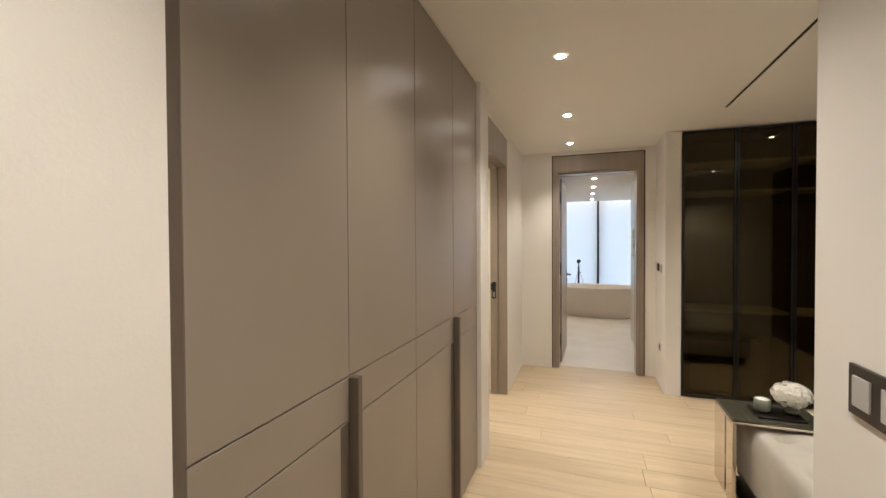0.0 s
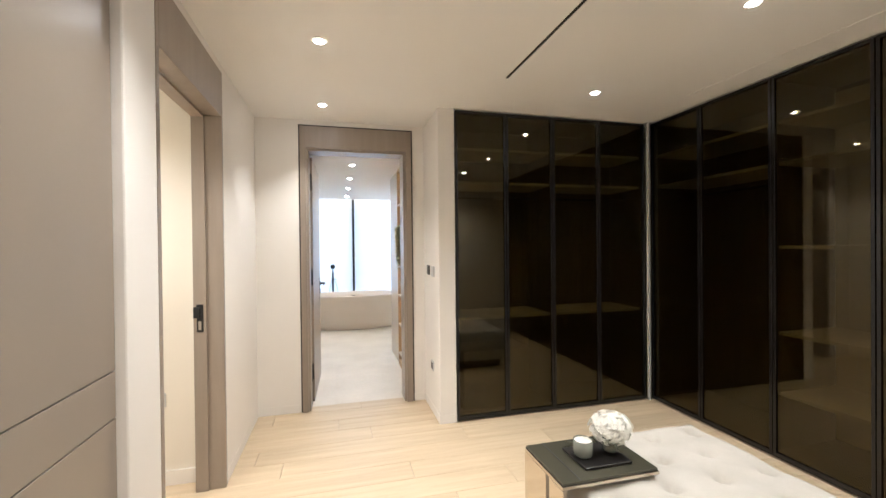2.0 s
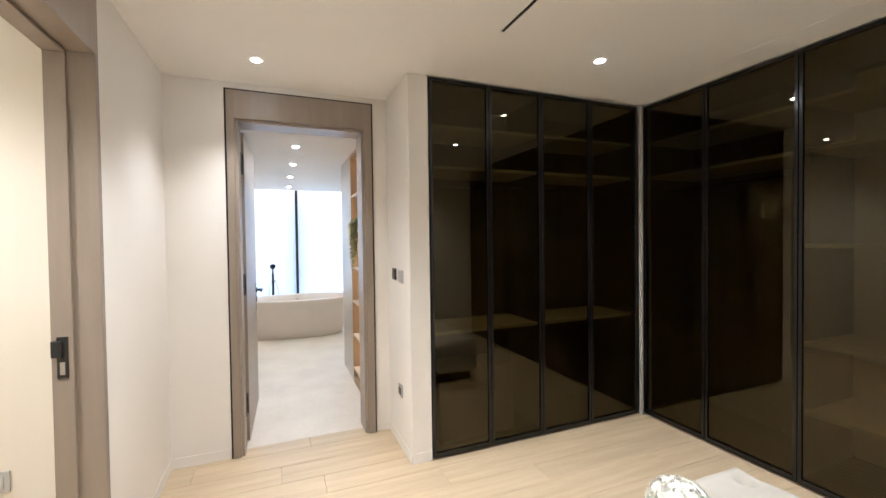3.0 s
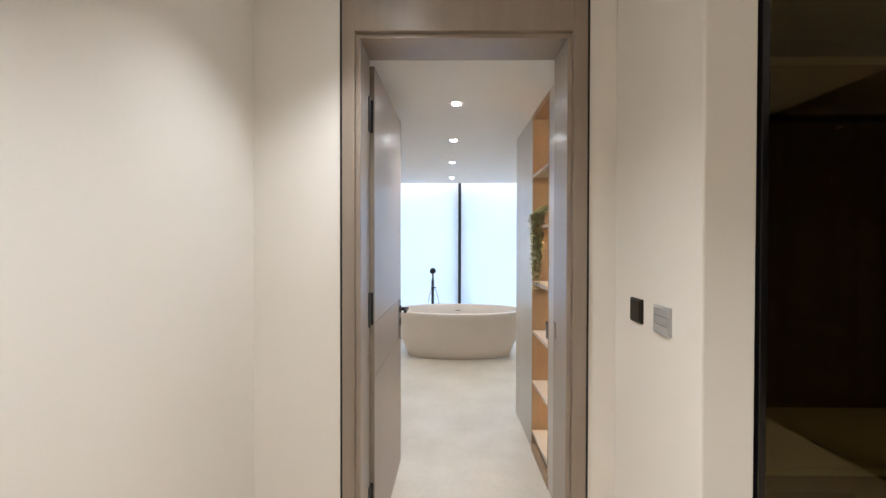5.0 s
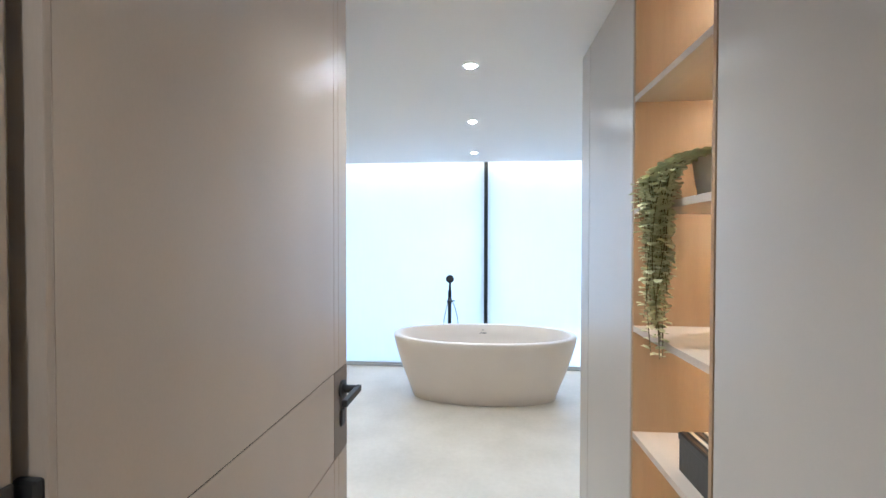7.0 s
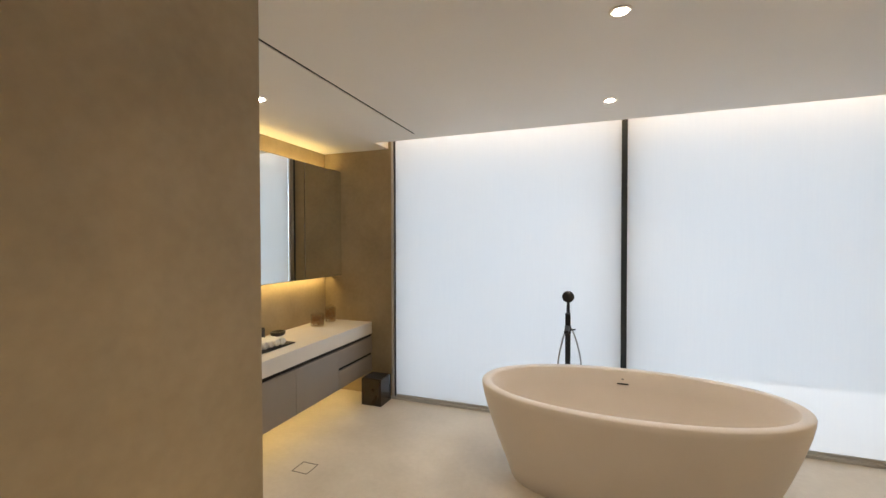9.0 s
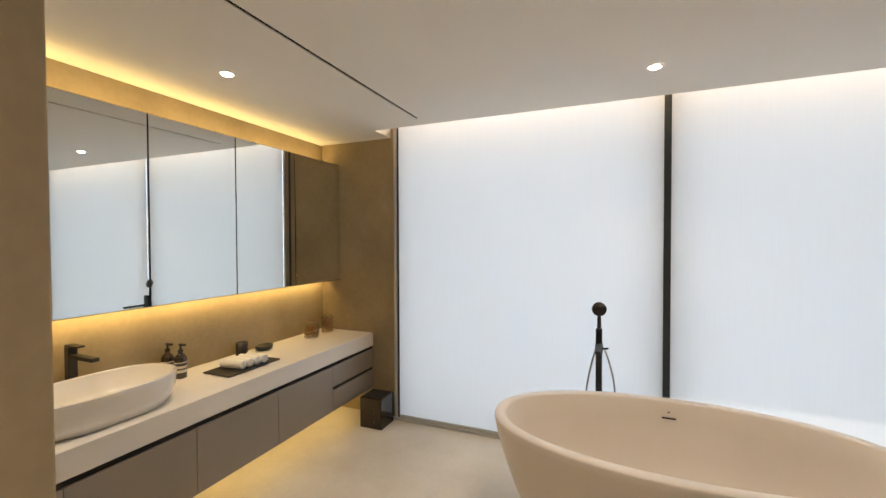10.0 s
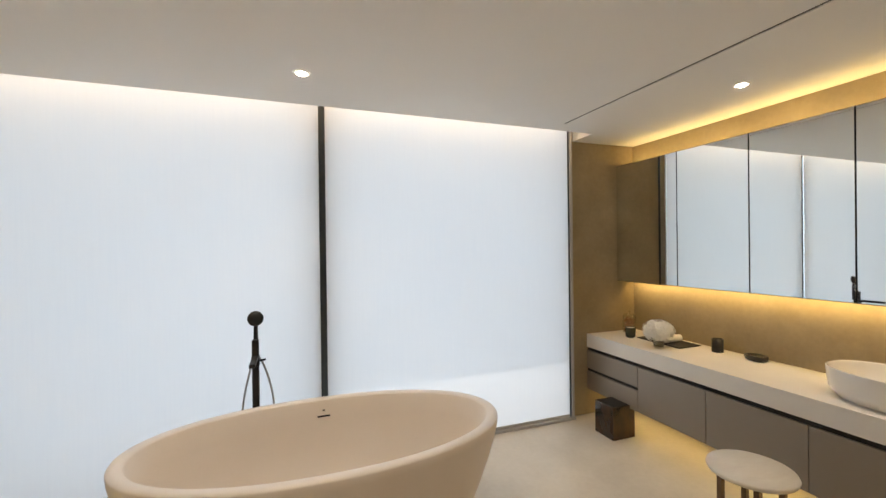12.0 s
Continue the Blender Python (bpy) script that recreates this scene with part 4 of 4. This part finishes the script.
def tumbler(x, y, r=0.034, h=0.085):
    c = thing("tumbler", "small black stone tumbler", "cup", "black tumblers", (x, y, CT))
    part("cup", lathe([(r * 0.95, 0), (r, 0.004), (r, h), (r * 0.86, h), (r * 0.84, 0.012), (0.0001, 0.01)], 28), SLATE, c, "", True)


def soap_dish(x, y):
    c = thing("soap_dish", "round black stone soap dish", "dish", "soap dishes", (x, y, CT))
    part("dish", lathe([(0.040, 0), (0.058, 0.008), (0.064, 0.032), (0.058, 0.038), (0.050, 0.038), (0.040, 0.018), (0.0001, 0.014)], 32, 0.85, 1.1), SLATE, c, "", True)


# west worktop
pump_bottle(-2.385, 8.285)
pump_bottle(-2.300, 8.305)
slate_tray(-2.13, 8.60, 0.22, 0.40, "dark slate tray with rolled towels on the worktop")
for k in range(4):
    rolled_towel(-2.14 + 0.006 * k, 8.53 + 0.056 * k, CT + 0.0111, 8 - 4 * k)
tumbler(-2.360, 8.79, 0.040, 0.092)
soap_dish(-2.33, 8.96)
jar(-2.27, 9.41, 0.062, 0.145)
jar(-2.275, 9.62, 0.052, 0.18)
# east worktop
jar(2.985, 9.64, 0.055, 0.195)
jar(3.055, 9.44, 0.06, 0.145)
candle(2.85, 9.49, CT, 0.040, 0.085, "dark green glass candle on the worktop", surf("dark_green_glass", (0.03, 0.035, 0.025), (0.05, 0.055, 0.04), 0.12, 9))
flowers(2.775, 9.14, CT, 0.098, 5)
slate_tray(2.98, 9.24, 0.22, 0.40, "dark slate tray on the worktop behind flowers")
for k in range(3):
    rolled_towel(2.985, 9.20 + 0.052 * k, CT + 0.0111, 3 * k)
tumbler(3.055, 8.885, 0.037, 0.095)
soap_dish(3.065, 8.63)

# bins, stool, drain
bin1 = thing("waste_bin", "square dark veined marble waste bin on the floor", "bin", place=(-1.74, 9.575, 0))
part("body", blk(-0.10, -0.10, 0.0, 0.10, 0.10, 0.245, 0.003), DARK_MARBLE, bin1)
# the body is solid; a near-black sheet paints the shade of its hollow
part("opening", blk(-0.085, -0.085, 0.2451, 0.085, 0.085, 0.247), GAP, bin1, "dark sheet in place of the shaded opening")
bin2 = thing("waste_bin", "square polished dark stone waste bin under the vanity end", "bin", place=(2.560, 9.365, 0))
part("body", blk(-0.105, -0.10, 0.0, 0.105, 0.10, 0.25, 0.003), GREEN_MARBLE, bin2)
# shaded hollow painted as a near-black sheet here too
part("opening", blk(-0.09, -0.085, 0.2501, 0.09, 0.085, 0.252), GAP, bin2, "dark sheet in place of the shaded opening")
stool = thing("stool", "round white marble stool with slim bronze legs", "stool", place=(2.175, 8.085, 0))
part("seat", lathe([(0.164, 0.425), (0.173, 0.428), (0.177, 0.439), (0.173, 0.449), (0.0001, 0.450)], 48), WHITE_MARBLE, stool, "white veined marble top", True)
for k in range(4):
    a = math.pi / 4 + k * math.pi / 2
    lx, ly = 0.118 * math.cos(a), 0.118 * math.sin(a)
    part("leg", blk(lx - 0.012, ly - 0.012, 0.0, lx + 0.012, ly + 0.012, 0.424, 0.002), BRONZE, stool, "slim bronze leg")
ring = tube([(0.118 * math.cos(k * math.pi / 12), 0.118 * math.sin(k * math.pi / 12), 0.03) for k in range(25)], 0.007, 8)
part("ring", ring, BRONZE, stool, "", True)
drain = thing("floor_drain", "square tiled-in floor drain with thin dark outline", "drain", place=(-1.635, 8.423, 0))
for x0, y0, x1, y1 in ((-0.06, -0.06, 0.06, -0.056), (-0.06, 0.056, 0.06, 0.06), (-0.06, -0.056, -0.056, 0.056), (0.056, -0.056, 0.06, 0.056)):
    part("slot", blk(x0, y0, -0.004, x1, y1, 0.0015), GAP, drain)

# ---- oak planks ----
PW = 0.205
rnd = random.Random(4)
lengths = {}
row, y = 0, -2.2
while y < 5.12:
    w = min(PW, 5.13 - y)
    x = -2.3 - rnd.uniform(0.0, 1.6)
    while x < 3.7:
        ln = rnd.choice((1.5, 1.9, 2.2))
        x0, x1 = max(x, -2.3), min(x + ln, 3.7)
        if x1 - x0 > 0.05:
            key = (round(x1 - x0, 3), round(w, 3))
            if key not in lengths:
                bm = bmesh.new()
                a, b, d = key[0] / 2 - 0.0008, key[1] / 2 - 0.0008, 0.0015
                top = [bm.verts.new((sx * (a - d), sy * (b - d), 0.0)) for sx, sy in ((-1, -1), (1, -1), (1, 1), (-1, 1))]
                low = [bm.verts.new((sx * a, sy * b, -0.002)) for sx, sy in ((-1, -1), (1, -1), (1, 1), (-1, 1))]
                end = [bm.verts.new((sx * a, sy * b, -0.012)) for sx, sy in ((-1, -1), (1, -1), (1, 1), (-1, 1))]
                bm.faces.new(top)
                for u, v in ((top, low), (low, end)):
                    for k in range(4):
                        bm.faces.new((v[k], v[(k + 1) % 4], u[(k + 1) % 4], u[k]))
                me = bpy.data.meshes.new("plank")
                bm.to_mesh(me)
                bm.free()
                me.materials.append(OAK)
                lengths[key] = me
            pl = new("plank", lengths[key])
            pl.location = ((x0 + x1) / 2, y + w / 2, 0)
            pl.parent = floor_d
        x += ln
    y += PW
